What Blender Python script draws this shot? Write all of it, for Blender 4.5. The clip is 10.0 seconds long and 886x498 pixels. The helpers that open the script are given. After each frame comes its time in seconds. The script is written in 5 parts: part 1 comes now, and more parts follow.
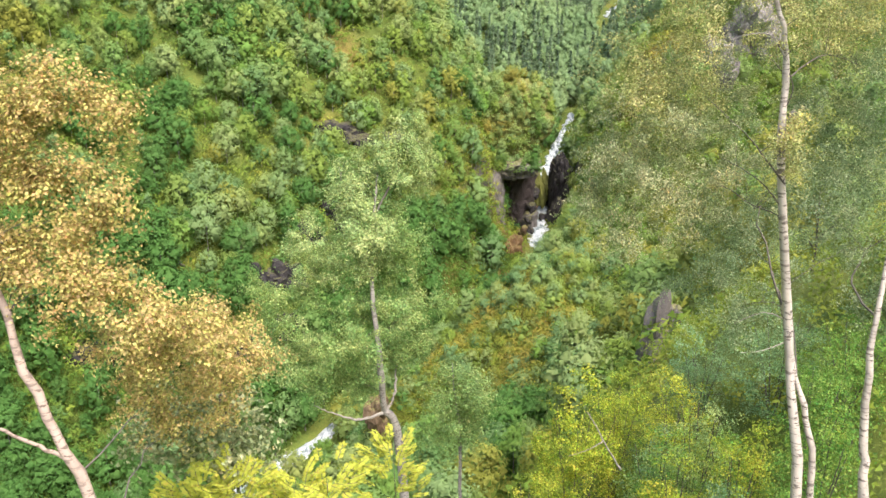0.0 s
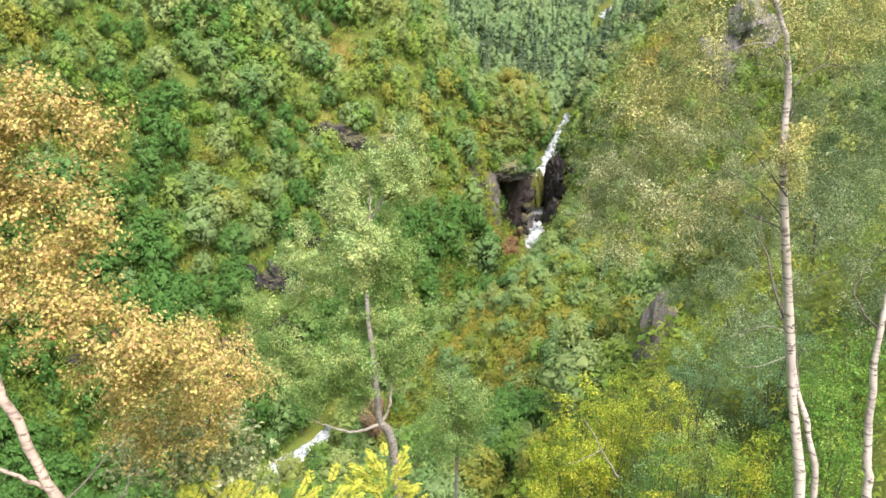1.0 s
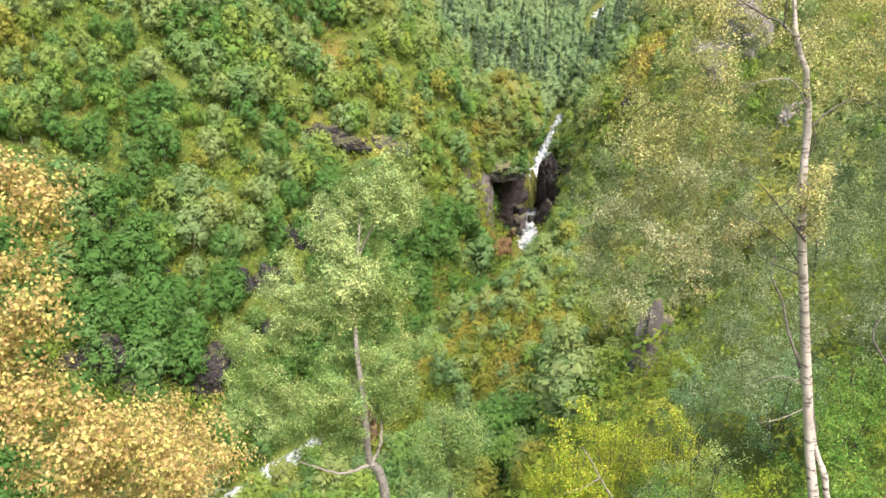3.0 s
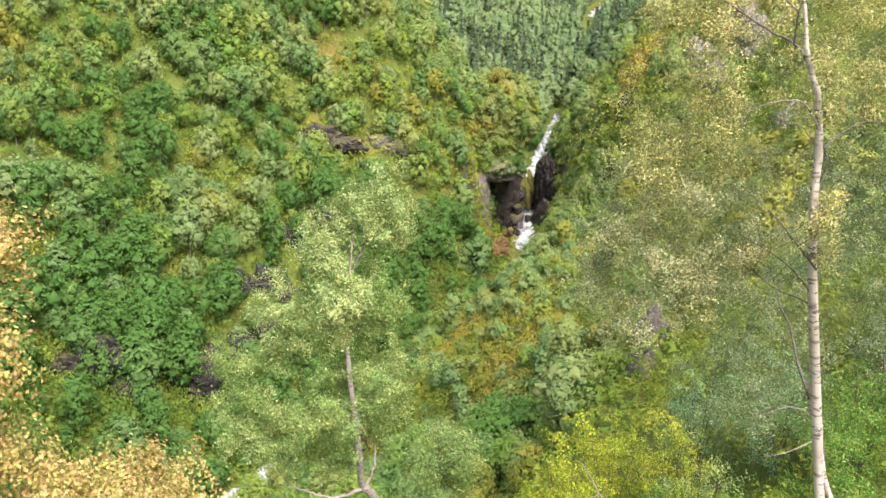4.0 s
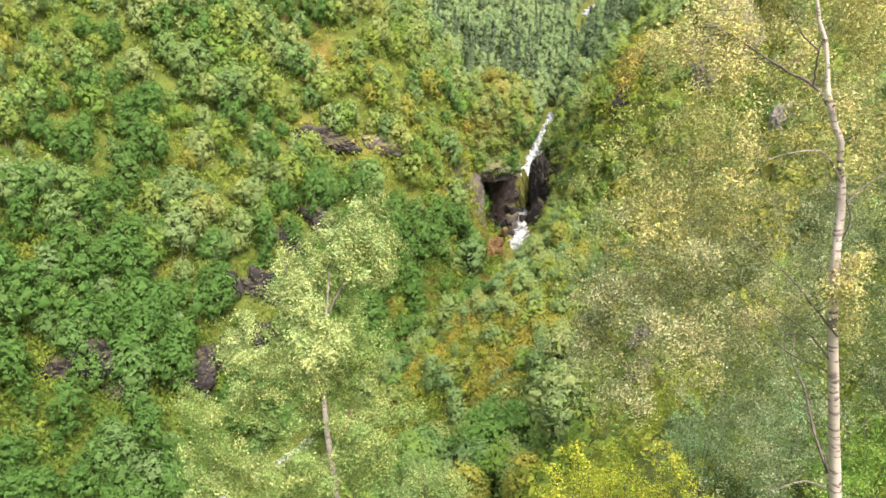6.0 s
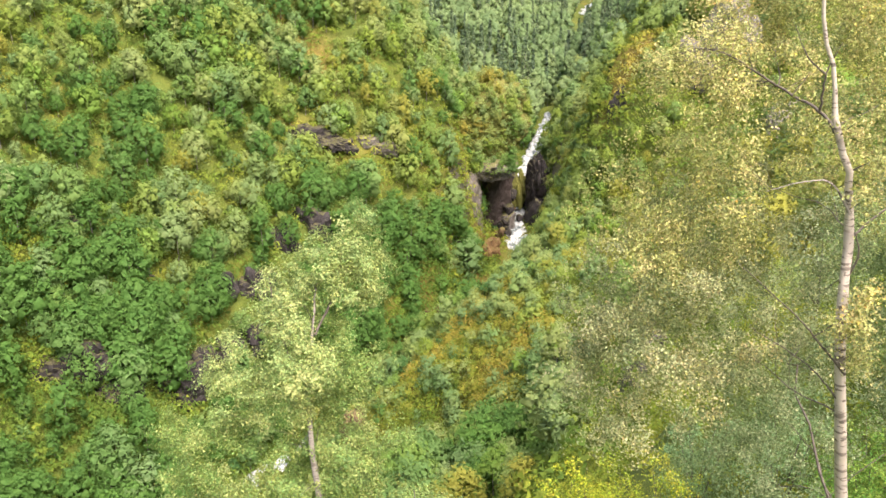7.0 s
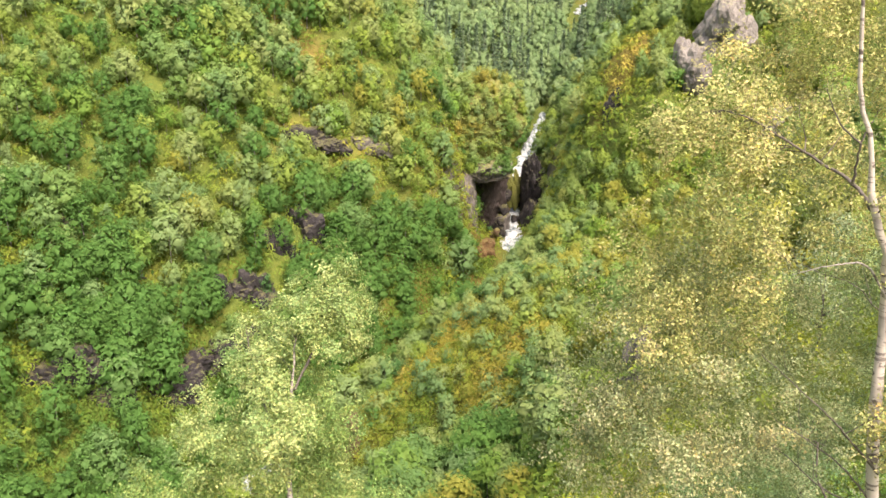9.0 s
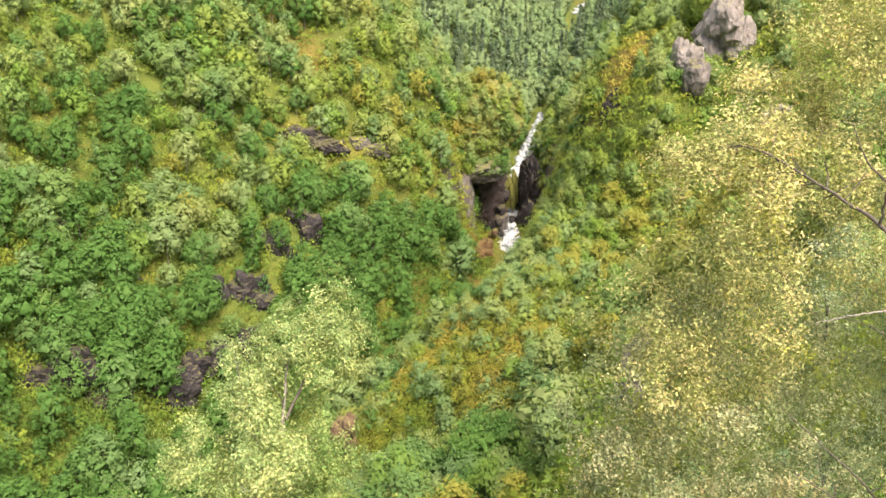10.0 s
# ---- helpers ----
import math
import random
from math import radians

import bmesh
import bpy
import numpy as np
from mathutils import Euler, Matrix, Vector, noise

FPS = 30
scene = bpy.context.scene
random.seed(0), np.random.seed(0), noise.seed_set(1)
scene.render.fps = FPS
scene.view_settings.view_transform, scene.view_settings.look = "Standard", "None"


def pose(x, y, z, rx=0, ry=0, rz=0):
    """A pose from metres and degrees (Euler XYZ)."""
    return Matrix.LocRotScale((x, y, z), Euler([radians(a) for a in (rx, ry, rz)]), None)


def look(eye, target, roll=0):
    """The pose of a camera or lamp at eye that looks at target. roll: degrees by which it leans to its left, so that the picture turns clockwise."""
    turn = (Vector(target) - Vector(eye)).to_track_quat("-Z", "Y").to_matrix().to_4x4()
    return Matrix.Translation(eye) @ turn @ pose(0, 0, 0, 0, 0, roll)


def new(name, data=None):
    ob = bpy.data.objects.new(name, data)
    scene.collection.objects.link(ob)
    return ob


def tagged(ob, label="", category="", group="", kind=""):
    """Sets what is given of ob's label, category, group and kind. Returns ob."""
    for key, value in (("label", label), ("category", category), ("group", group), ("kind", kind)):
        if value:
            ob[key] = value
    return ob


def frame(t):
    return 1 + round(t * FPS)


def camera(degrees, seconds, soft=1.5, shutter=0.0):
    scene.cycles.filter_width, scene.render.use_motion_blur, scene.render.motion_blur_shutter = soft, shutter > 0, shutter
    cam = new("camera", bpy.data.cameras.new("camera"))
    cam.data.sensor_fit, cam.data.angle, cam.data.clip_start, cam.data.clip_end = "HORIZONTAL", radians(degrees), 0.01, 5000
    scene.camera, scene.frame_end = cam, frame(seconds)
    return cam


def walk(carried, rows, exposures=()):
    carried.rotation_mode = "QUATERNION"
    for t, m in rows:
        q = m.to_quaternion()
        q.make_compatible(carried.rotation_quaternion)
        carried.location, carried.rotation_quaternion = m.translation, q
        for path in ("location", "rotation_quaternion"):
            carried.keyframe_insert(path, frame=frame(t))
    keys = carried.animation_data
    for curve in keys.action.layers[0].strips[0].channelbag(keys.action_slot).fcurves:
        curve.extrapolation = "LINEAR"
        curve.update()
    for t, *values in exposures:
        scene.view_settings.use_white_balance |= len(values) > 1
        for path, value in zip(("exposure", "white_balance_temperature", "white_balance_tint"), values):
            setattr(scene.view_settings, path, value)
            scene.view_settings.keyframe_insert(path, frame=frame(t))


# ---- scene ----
cam = camera(57.0, 10.0, soft=1.56)
PATH = [
    (0.0, pose(0.000, 0.000, 100.000, 70.000, -0.000, 0.000)),
    (0.5, pose(0.004, 0.127, 100.030, 70.047, 0.016, -0.169)),
    (1.0, pose(0.006, 0.269, 100.078, 70.056, 0.036, -0.321)),
    (1.5, pose(0.006, 0.470, 100.143, 70.050, 0.051, -0.483)),
    (2.0, pose(0.006, 0.686, 100.210, 70.051, 0.048, -0.605)),
    (2.5, pose(0.009, 0.937, 100.295, 70.034, 0.018, -0.722)),
    (3.0, pose(0.018, 1.175, 100.373, 70.016, 0.003, -0.824)),
    (4.5, pose(0.102, 1.971, 100.607, 69.902, 0.016, -1.151)),
    (5.0, pose(0.154, 2.262, 100.677, 69.874, 0.055, -1.252)),
    (5.5, pose(0.207, 2.556, 100.748, 69.838, 0.074, -1.345)),
    (7.0, pose(0.396, 3.361, 100.969, 69.749, 0.114, -1.661)),
    (7.5, pose(0.441, 3.601, 101.060, 69.718, 0.114, -1.750)),
    (8.0, pose(0.483, 3.863, 101.153, 69.704, 0.069, -1.835)),
    (8.5, pose(0.515, 4.129, 101.240, 69.679, 0.033, -1.897)),
    (9.0, pose(0.510, 4.388, 101.341, 69.658, -0.021, -1.995)),
    (9.5, pose(0.521, 4.654, 101.427, 69.631, -0.045, -2.061)),
    (10.0, pose(0.538, 4.925, 101.506, 69.607, -0.064, -2.133)),
]
walk(cam, PATH, [(0.0, 1.18, 6500, 14), (3.0, 1.18, 6650, 16), (5.5, 1.27, 6950, 19), (10.0, 1.32, 7350, 19)])

# ---- light: bright overcast ----
world = bpy.data.worlds.new("sky")
scene.world = world
world.use_nodes = True
wn, wl = world.node_tree.nodes, world.node_tree.links
sky = wn.new("ShaderNodeTexSky")
sky.sky_type = "NISHITA"
sky.sun_disc = False
sky.sun_elevation, sky.sun_rotation = radians(60), radians(150)
sky.air_density, sky.dust_density, sky.ozone_density = 1.0, 4.0, 0.6
wl.new(sky.outputs[0], wn["Background"].inputs[0])
wn["Background"].inputs[1].default_value = 0.13
sun = new("sun", bpy.data.lights.new("sun", "SUN"))
sun.data.energy, sun.data.angle, sun.data.color = 2.7, radians(35), (1.0, 0.96, 0.88)
sun.matrix_world = look((25, -44, 147), (0, 0, 60))


# ---- materials ----
def ramp(nt, src, stops):
    n = nt.nodes.new("ShaderNodeValToRGB")
    e = n.color_ramp.elements
    while len(e) < len(stops):
        e.new(0.5)
    for k, (pos, col) in enumerate(stops):
        e[k].position, e[k].color = pos, (*col, 1)
    nt.links.new(src, n.inputs[0])
    return n.outputs[0]


def noise_of(nt, scale, detail=4.0, rough=0.55, vec=None):
    n = nt.nodes.new("ShaderNodeTexNoise")
    n.inputs["Scale"].default_value, n.inputs["Detail"].default_value, n.inputs["Roughness"].default_value = scale, detail, rough
    if vec is not None:
        nt.links.new(vec, n.inputs["Vector"])
    return n.outputs["Fac"]


def mixed(nt, fac, a, b, blend="MIX"):
    n = nt.nodes.new("ShaderNodeMix")
    n.data_type, n.blend_type = "RGBA", blend
    for value, sock in ((fac, n.inputs[0]), (a, n.inputs[6]), (b, n.inputs[7])):
        if isinstance(value, (int, float)):
            sock.default_value = value
        elif isinstance(value, tuple):
            sock.default_value = (*value, 1)
        else:
            nt.links.new(value, sock)
    return n.outputs[2]


def math_of(nt, op, a, b, clamp=False):
    n = nt.nodes.new("ShaderNodeMath")
    n.operation, n.use_clamp = op, clamp
    for value, sock in ((a, n.inputs[0]), (b, n.inputs[1])):
        if isinstance(value, (int, float)):
            sock.default_value = value
        else:
            nt.links.new(value, sock)
    return n.outputs[0]


def material(name):
    m = bpy.data.materials.new(name)
    m.use_nodes = True
    nt = m.node_tree
    return m, nt, nt.nodes["Principled BSDF"]


def bump(nt, shader, height, strength, distance):
    b = nt.nodes.new("ShaderNodeBump")
    b.inputs["Strength"].default_value, b.inputs["Distance"].default_value = strength, distance
    nt.links.new(height, b.inputs["Height"])
    nt.links.new(b.outputs[0], shader.inputs["Normal"])


def world_place(nt):
    return nt.nodes.new("ShaderNodeNewGeometry").outputs["Position"]


def leaf_material(name, stops, per="tint", leafy=0.28, through_light=0.25, rough=0.55, gloss=0.18, patchy=0.35):
    """Foliage: the ramp gives the colour of each plant, then each leaf varies a little."""
    m, nt, p = material(name)
    if per == "tint":
        a = nt.nodes.new("ShaderNodeAttribute")
        a.attribute_name = "tint"
        fac = a.outputs["Fac"]
    elif per == "object":
        a = nt.nodes.new("ShaderNodeAttribute")
        a.attribute_type, a.attribute_name = "OBJECT", "tone"
        fac = a.outputs["Fac"]
    else:
        a = nt.nodes.new("ShaderNodeAttribute")
        a.attribute_name = "tint"
        own = nt.nodes.new("ShaderNodeNewGeometry").outputs["Random Per Island"]
        fac = math_of(nt, "ADD", math_of(nt, "MULTIPLY", a.outputs["Fac"], 0.68), math_of(nt, "MULTIPLY", own, 0.32))
    col = ramp(nt, fac, stops)
    isl = nt.nodes.new("ShaderNodeNewGeometry").outputs["Random Per Island"]
    hsv = nt.nodes.new("ShaderNodeHueSaturation")
    nt.links.new(math_of(nt, "ADD", math_of(nt, "MULTIPLY", isl, leafy * 1.6), 1.0 - leafy * 0.8), hsv.inputs["Value"])
    shift = math_of(nt, "FRACT", math_of(nt, "MULTIPLY", isl, 7.31), 0.0)
    nt.links.new(math_of(nt, "ADD", math_of(nt, "MULTIPLY", shift, leafy * 0.13), 0.5 - leafy * 0.065), hsv.inputs["Hue"])
    nt.links.new(col, hsv.inputs["Color"])
    patch = noise_of(nt, 0.05, 3, vec=world_place(nt))
    col = mixed(nt, math_of(nt, "MULTIPLY", patch, patchy), hsv.outputs[0], (0.20, 0.19, 0.055))
    nt.links.new(col, p.inputs["Base Color"])
    p.inputs["Roughness"].default_value = rough
    p.inputs["Specular IOR Level"].default_value = gloss
    tr = nt.nodes.new("ShaderNodeBsdfTranslucent")
    nt.links.new(mixed(nt, 0.5, col, (0.33, 0.42, 0.13), "MIX"), tr.inputs[0])
    mix = nt.nodes.new("ShaderNodeMixShader")
    mix.inputs[0].default_value = through_light
    nt.links.new(p.outputs[0], mix.inputs[1])
    nt.links.new(tr.outputs[0], mix.inputs[2])
    nt.links.new(mix.outputs[0], nt.nodes["Material Output"].inputs[0])
    return m


WOOD_STOPS = [(0.0, (0.065, 0.172, 0.056)), (0.12, (0.108, 0.245, 0.052)), (0.24, (0.190, 0.320, 0.130)), (0.36, (0.180, 0.322, 0.052)), (0.48, (0.260, 0.380, 0.155)),
              (0.60, (0.260, 0.365, 0.062)), (0.72, (0.315, 0.410, 0.155)), (0.86, (0.345, 0.365, 0.070)), (1.0, (0.378, 0.319, 0.069))]
leaf_woods = leaf_material("leaf_woods", WOOD_STOPS, "tint", 0.12, 0.40, 0.7, patchy=0.06)
leaf_tree = leaf_material("leaf_tree", WOOD_STOPS, "object", 0.12, 0.40, 0.7, patchy=0.06)
# far birch leaves, paled and blued so that the colour holds the haze
leaf_far_hazy = leaf_material("leaf_far_hazy", [(0.0, (0.220, 0.385, 0.190)), (0.5, (0.335, 0.490, 0.235)), (1.0, (0.45, 0.56, 0.25))], "tint", 0.08, 0.50, 0.7)
leaf_spruce = leaf_material("leaf_spruce", [(0.0, (0.090, 0.170, 0.110)), (1.0, (0.16, 0.255, 0.14))], "tint", 0.2, 0.15, 0.6)
NEAR_LEAF = dict(per="island", leafy=0.62, through_light=0.36, rough=0.50, gloss=0.25, patchy=0.10)
leaf_birch = leaf_material("leaf_birch", [(0.0, (0.19, 0.33, 0.11)), (0.6, (0.33, 0.46, 0.15)), (0.92, (0.46, 0.55, 0.21)), (1.0, (0.56, 0.54, 0.24))], **NEAR_LEAF)
# paler copy of leaf_birch: light on the tops put into the colour
leaf_pale = leaf_material("leaf_pale", [(0.0, (0.26, 0.39, 0.15)), (0.5, (0.42, 0.53, 0.21)), (1.0, (0.54, 0.59, 0.25))], **NEAR_LEAF)
leaf_olive = leaf_material("leaf_olive", [(0.0, (0.17, 0.24, 0.11)), (0.45, (0.36, 0.40, 0.21)), (0.8, (0.58, 0.58, 0.34)), (1.0, (0.64, 0.52, 0.22))], **NEAR_LEAF)
leaf_dull = leaf_material("leaf_dull", [(0.0, (0.11, 0.19, 0.09)), (0.5, (0.27, 0.36, 0.19)), (0.85, (0.46, 0.52, 0.32)), (1.0, (0.54, 0.54, 0.30))], **NEAR_LEAF)
leaf_straw = leaf_material("leaf_straw", [(0.0, (0.30, 0.33, 0.12)), (0.5, (0.50, 0.49, 0.19)), (0.85, (0.64, 0.60, 0.28)), (1.0, (0.72, 0.52, 0.13))], **NEAR_LEAF)
leaf_gold = leaf_material("leaf_gold", [(0.0, (0.36, 0.33, 0.10)), (0.4, (0.53, 0.42, 0.15)), (0.85, (0.65, 0.51, 0.21)), (1.0, (0.48, 0.27, 0.09))], **NEAR_LEAF)
leaf_lime = leaf_material("leaf_lime", [(0.0, (0.25, 0.37, 0.035)), (0.6, (0.46, 0.53, 0.05)), (1.0, (0.62, 0.59, 0.07))], **NEAR_LEAF)
leaf_fresh = leaf_material("leaf_fresh", [(0.0, (0.07, 0.22, 0.03)), (0.6, (0.18, 0.34, 0.06)), (1.0, (0.29, 0.42, 0.09))], **NEAR_LEAF)
leaf_willow = leaf_material("leaf_willow", [(0.0, (0.13, 0.27, 0.12)), (1.0, (0.27, 0.42, 0.21))], **NEAR_LEAF)
leaf_rowan = leaf_material("leaf_rowan", [(0.0, (0.46, 0.54, 0.06)), (0.75, (0.64, 0.64, 0.09)), (1.0, (0.70, 0.52, 0.10))], "island", 0.15, 0.4)
heath = leaf_material("heath", [(0.0, (0.080, 0.18, 0.025)), (0.4, (0.22, 0.31, 0.035)), (0.7, (0.35, 0.36, 0.05)), (0.88, (0.50, 0.42, 0.08)), (1.0, (0.50, 0.39, 0.08))], "tint", 0.25, 0.25, 0.7)


def make_bark(name, pale, dark, scale):
    m, nt, p = material(name)
    tc = nt.nodes.new("ShaderNodeTexCoord").outputs["Object"]
    mp = nt.nodes.new("ShaderNodeMapping")
    mp.inputs["Scale"].default_value = (1.3, 1.3, 3.6)
    nt.links.new(tc, mp.inputs[0])
    bands = noise_of(nt, scale, 5, 0.65, mp.outputs[0])
    blotch = noise_of(nt, scale * 0.35, 4, 0.6, tc)
    c = ramp(nt, bands, [(0.0, dark), (0.40, dark), (0.45, pale), (1.0, tuple(min(1.0, 1.12 * a) for a in pale))])
    c2 = mixed(nt, ramp(nt, blotch, [(0.46, (0, 0, 0)), (0.66, (1, 1, 1))]), c, tuple(0.62 * a + 0.38 * b for a, b in zip(pale, dark)))
    rings = nt.nodes.new("ShaderNodeMapping")
    rings.inputs["Scale"].default_value = (1.0, 1.0, 7.0)
    nt.links.new(tc, rings.inputs[0])
    ring = noise_of(nt, scale * 0.55, 3, 0.5, rings.outputs[0])
    c2 = mixed(nt, ramp(nt, ring, [(0.60, (0, 0, 0)), (0.64, (1, 1, 1))]), c2, tuple(0.25 * a + 0.75 * b for a, b in zip(pale, dark)))
    nt.links.new(c2, p.inputs["Base Color"])
    p.inputs["Roughness"].default_value = 0.8
    bump(nt, p, ring, 0.5, 0.01)
    return m


bark_birch = make_bark("bark_birch", (0.50, 0.44, 0.39), (0.10, 0.08, 0.07), 6.0)
bark_grey = make_bark("bark_grey", (0.32, 0.295, 0.265), (0.08, 0.065, 0.055), 11.0)
bark_pink = make_bark("bark_pink", (0.40, 0.31, 0.255), (0.14, 0.10, 0.08), 9.0)
bark_dead = make_bark("bark_dead", (0.36, 0.32, 0.28), (0.17, 0.145, 0.12), 12.0)
bark_twig = make_bark("bark_twig", (0.13, 0.11, 0.095), (0.055, 0.045, 0.038), 14.0)


def make_rock(name, stops, moss):
    m, nt, p = material(name)
    pos = world_place(nt)
    mp = nt.nodes.new("ShaderNodeMapping")
    mp.inputs["Scale"].default_value = (1.0, 1.0, 0.35)
    nt.links.new(pos, mp.inputs[0])
    n1 = noise_of(nt, 0.7, 6, 0.65, mp.outputs[0])
    n2 = noise_of(nt, 3.0, 5, 0.7, pos)
    c = ramp(nt, math_of(nt, "ADD", math_of(nt, "MULTIPLY", n1, 0.65), math_of(nt, "MULTIPLY", n2, 0.35)), stops)
    nz = nt.nodes.new("ShaderNodeSeparateXYZ")
    nt.links.new(nt.nodes.new("ShaderNodeNewGeometry").outputs["Normal"], nz.inputs[0])
    up = math_of(nt, "ADD", nz.outputs[2], math_of(nt, "MULTIPLY", n2, 0.5))
    c = mixed(nt, math_of(nt, "MULTIPLY", ramp(nt, up, [(0.80, (0, 0, 0)), (1.0, (1, 1, 1))]), moss), c, (0.17, 0.17, 0.04))
    nt.links.new(c, p.inputs["Base Color"])
    p.inputs["Roughness"].default_value = 0.85
    bump(nt, p, n2, 0.8, 0.25)
    return m


rock_dark = make_rock("rock_dark", [(0.30, (0.013, 0.011, 0.012)), (0.5, (0.032, 0.028, 0.030)), (0.7, (0.085, 0.074, 0.074))], 0.35)
rock_grey = make_rock("rock_grey", [(0.30, (0.07, 0.06, 0.06)), (0.5, (0.16, 0.145, 0.135)), (0.7, (0.30, 0.27, 0.25))], 0.7)
rock_pale = make_rock("rock_pale", [(0.30, (0.08, 0.07, 0.065)), (0.46, (0.22, 0.20, 0.185)), (0.7, (0.38, 0.35, 0.325))], 0.4)
rock_moss = make_rock("rock_moss", [(0.30, (0.06, 0.06, 0.025)), (0.5, (0.17, 0.18, 0.04)), (0.7, (0.26, 0.26, 0.06))], 1.0)
rock_rust = make_rock("rock_rust", [(0.30, (0.07, 0.045, 0.03)), (0.5, (0.16, 0.105, 0.06)), (0.7, (0.24, 0.175, 0.11))], 0.6)

rock_amber = make_rock("rock_amber", [(0.30, (0.07, 0.042, 0.025)), (0.5, (0.20, 0.115, 0.05)), (0.7, (0.28, 0.19, 0.11))], 0.4)
# cave back wall; the shade of the recess is put into the rock colour
rock_cave_shaded = make_rock("rock_cave_shaded", [(0.30, (0.03, 0.024, 0.025)), (0.5, (0.07, 0.053, 0.051)), (0.7, (0.12, 0.095, 0.09))], 0.1)


def make_soil():
    m, nt, p = material("soil")
    pos = world_place(nt)
    big, mid, fine = noise_of(nt, 0.035, 4, 0.6, pos), noise_of(nt, 0.22, 5, 0.6, pos), noise_of(nt, 2.2, 5, 0.7, pos)
    c = ramp(nt, math_of(nt, "ADD", math_of(nt, "MULTIPLY", big, 0.5), math_of(nt, "MULTIPLY", mid, 0.5)),
             [(0.32, (0.055, 0.11, 0.018)), (0.48, (0.10, 0.16, 0.022)), (0.57, (0.17, 0.19, 0.028)), (0.64, (0.24, 0.17, 0.03)), (0.74, (0.15, 0.085, 0.03))])
    c = mixed(nt, 0.55, c, ramp(nt, fine, [(0.3, (0.05, 0.08, 0.012)), (0.7, (0.19, 0.21, 0.03))]))
    autumn = nt.nodes.new("ShaderNodeAttribute")
    autumn.attribute_name = "tint"
    c = mixed(nt, math_of(nt, "MULTIPLY", autumn.outputs["Fac"], 0.85), c, ramp(nt, fine, [(0.3, (0.10, 0.06, 0.015)), (0.55, (0.25, 0.18, 0.04)), (0.75, (0.20, 0.20, 0.045))]))
    nz = nt.nodes.new("ShaderNodeSeparateXYZ")
    nt.links.new(nt.nodes.new("ShaderNodeNewGeometry").outputs["True Normal"], nz.inputs[0])
    steep = math_of(nt, "ADD", nz.outputs[2], math_of(nt, "MULTIPLY", mid, 0.30))
    rock = ramp(nt, fine, [(0.3, (0.05, 0.043, 0.043)), (0.7, (0.17, 0.15, 0.14))])
    c = mixed(nt, ramp(nt, steep, [(0.30, (1, 1, 1)), (0.42, (0, 0, 0))]), c, rock)
    nt.links.new(c, p.inputs["Base Color"])
    p.inputs["Roughness"].default_value = 0.9
    bump(nt, p, fine, 0.9, 0.3)
    return m


soil = make_soil()


def make_water():
    m, nt, p = material("white_water")
    pos = world_place(nt)
    mp = nt.nodes.new("ShaderNodeMapping")
    mp.inputs["Scale"].default_value = (1.0, 0.45, 1.0)
    nt.links.new(pos, mp.inputs[0])
    n = noise_of(nt, 0.55, 7, 0.72, mp.outputs[0])
    foam = ramp(nt, n, [(0.36, (0.03, 0.05, 0.05)), (0.44, (0.22, 0.27, 0.28)), (0.50, (0.50, 0.54, 0.56)), (0.60, (0.68, 0.71, 0.73))])
    nt.links.new(foam, p.inputs["Base Color"])
    p.inputs["Roughness"].default_value = 0.35
    bump(nt, p, n, 0.7, 0.4)
    return m


water_mat = make_water()


# ---- building helpers ----
def mesh_of(name, verts, faces, mat, tint=None, smooth=False, normals=None):
    me = bpy.data.meshes.new(name)
    verts = np.asarray(verts, np.float32)
    faces = np.asarray(faces, np.int32)
    n, k = faces.shape
    me.vertices.add(len(verts))
    me.vertices.foreach_set("co", verts.ravel())
    me.loops.add(n * k)
    me.loops.foreach_set("vertex_index", faces.ravel())
    me.polygons.add(n)
    me.polygons.foreach_set("loop_start", np.arange(0, n * k, k, dtype=np.int32))
    me.polygons.foreach_set("use_smooth", np.full(n, smooth or normals is not None, bool))
    if tint is not None:
        a = me.attributes.new("tint", "FLOAT", "POINT")
        a.data.foreach_set("value", np.asarray(tint, np.float32))
    if normals is not None:
        a = me.attributes.new("custom_normal", "FLOAT_VECTOR", "POINT")
        a.data.foreach_set("vector", np.asarray(normals, np.float32).ravel())
    me.materials.append(mat)
    me.update(calc_edges=True)
    return me


def part(name, me, parent, label=""):
    """Links a mesh as one part under a thing."""
    ob = new(name, me)
    ob.parent = parent
    return tagged(ob, label)


def thing(name, place, label, category, group=""):
    ob = new(name)
    ob.location = place
    return tagged(ob, label, category, group)


def hashed(i, j, seed):
    v = np.sin(i * 127.1 + j * 311.7 + seed * 74.7) * 43758.5453
    return v - np.floor(v)


def vnoise(x, y, seed=0):
    """Smooth value noise from -1 to 1."""
    i, j = np.floor(x), np.floor(y)
    f, g = x - i, y - j
    f, g = f * f * (3 - 2 * f), g * g * (3 - 2 * g)
    a, b = hashed(i, j, seed), hashed(i + 1, j, seed)
    c, d = hashed(i, j + 1, seed), hashed(i + 1, j + 1, seed)
    return 2 * ((a + (b - a) * f) * (1 - g) + (c + (d - c) * f) * g) - 1


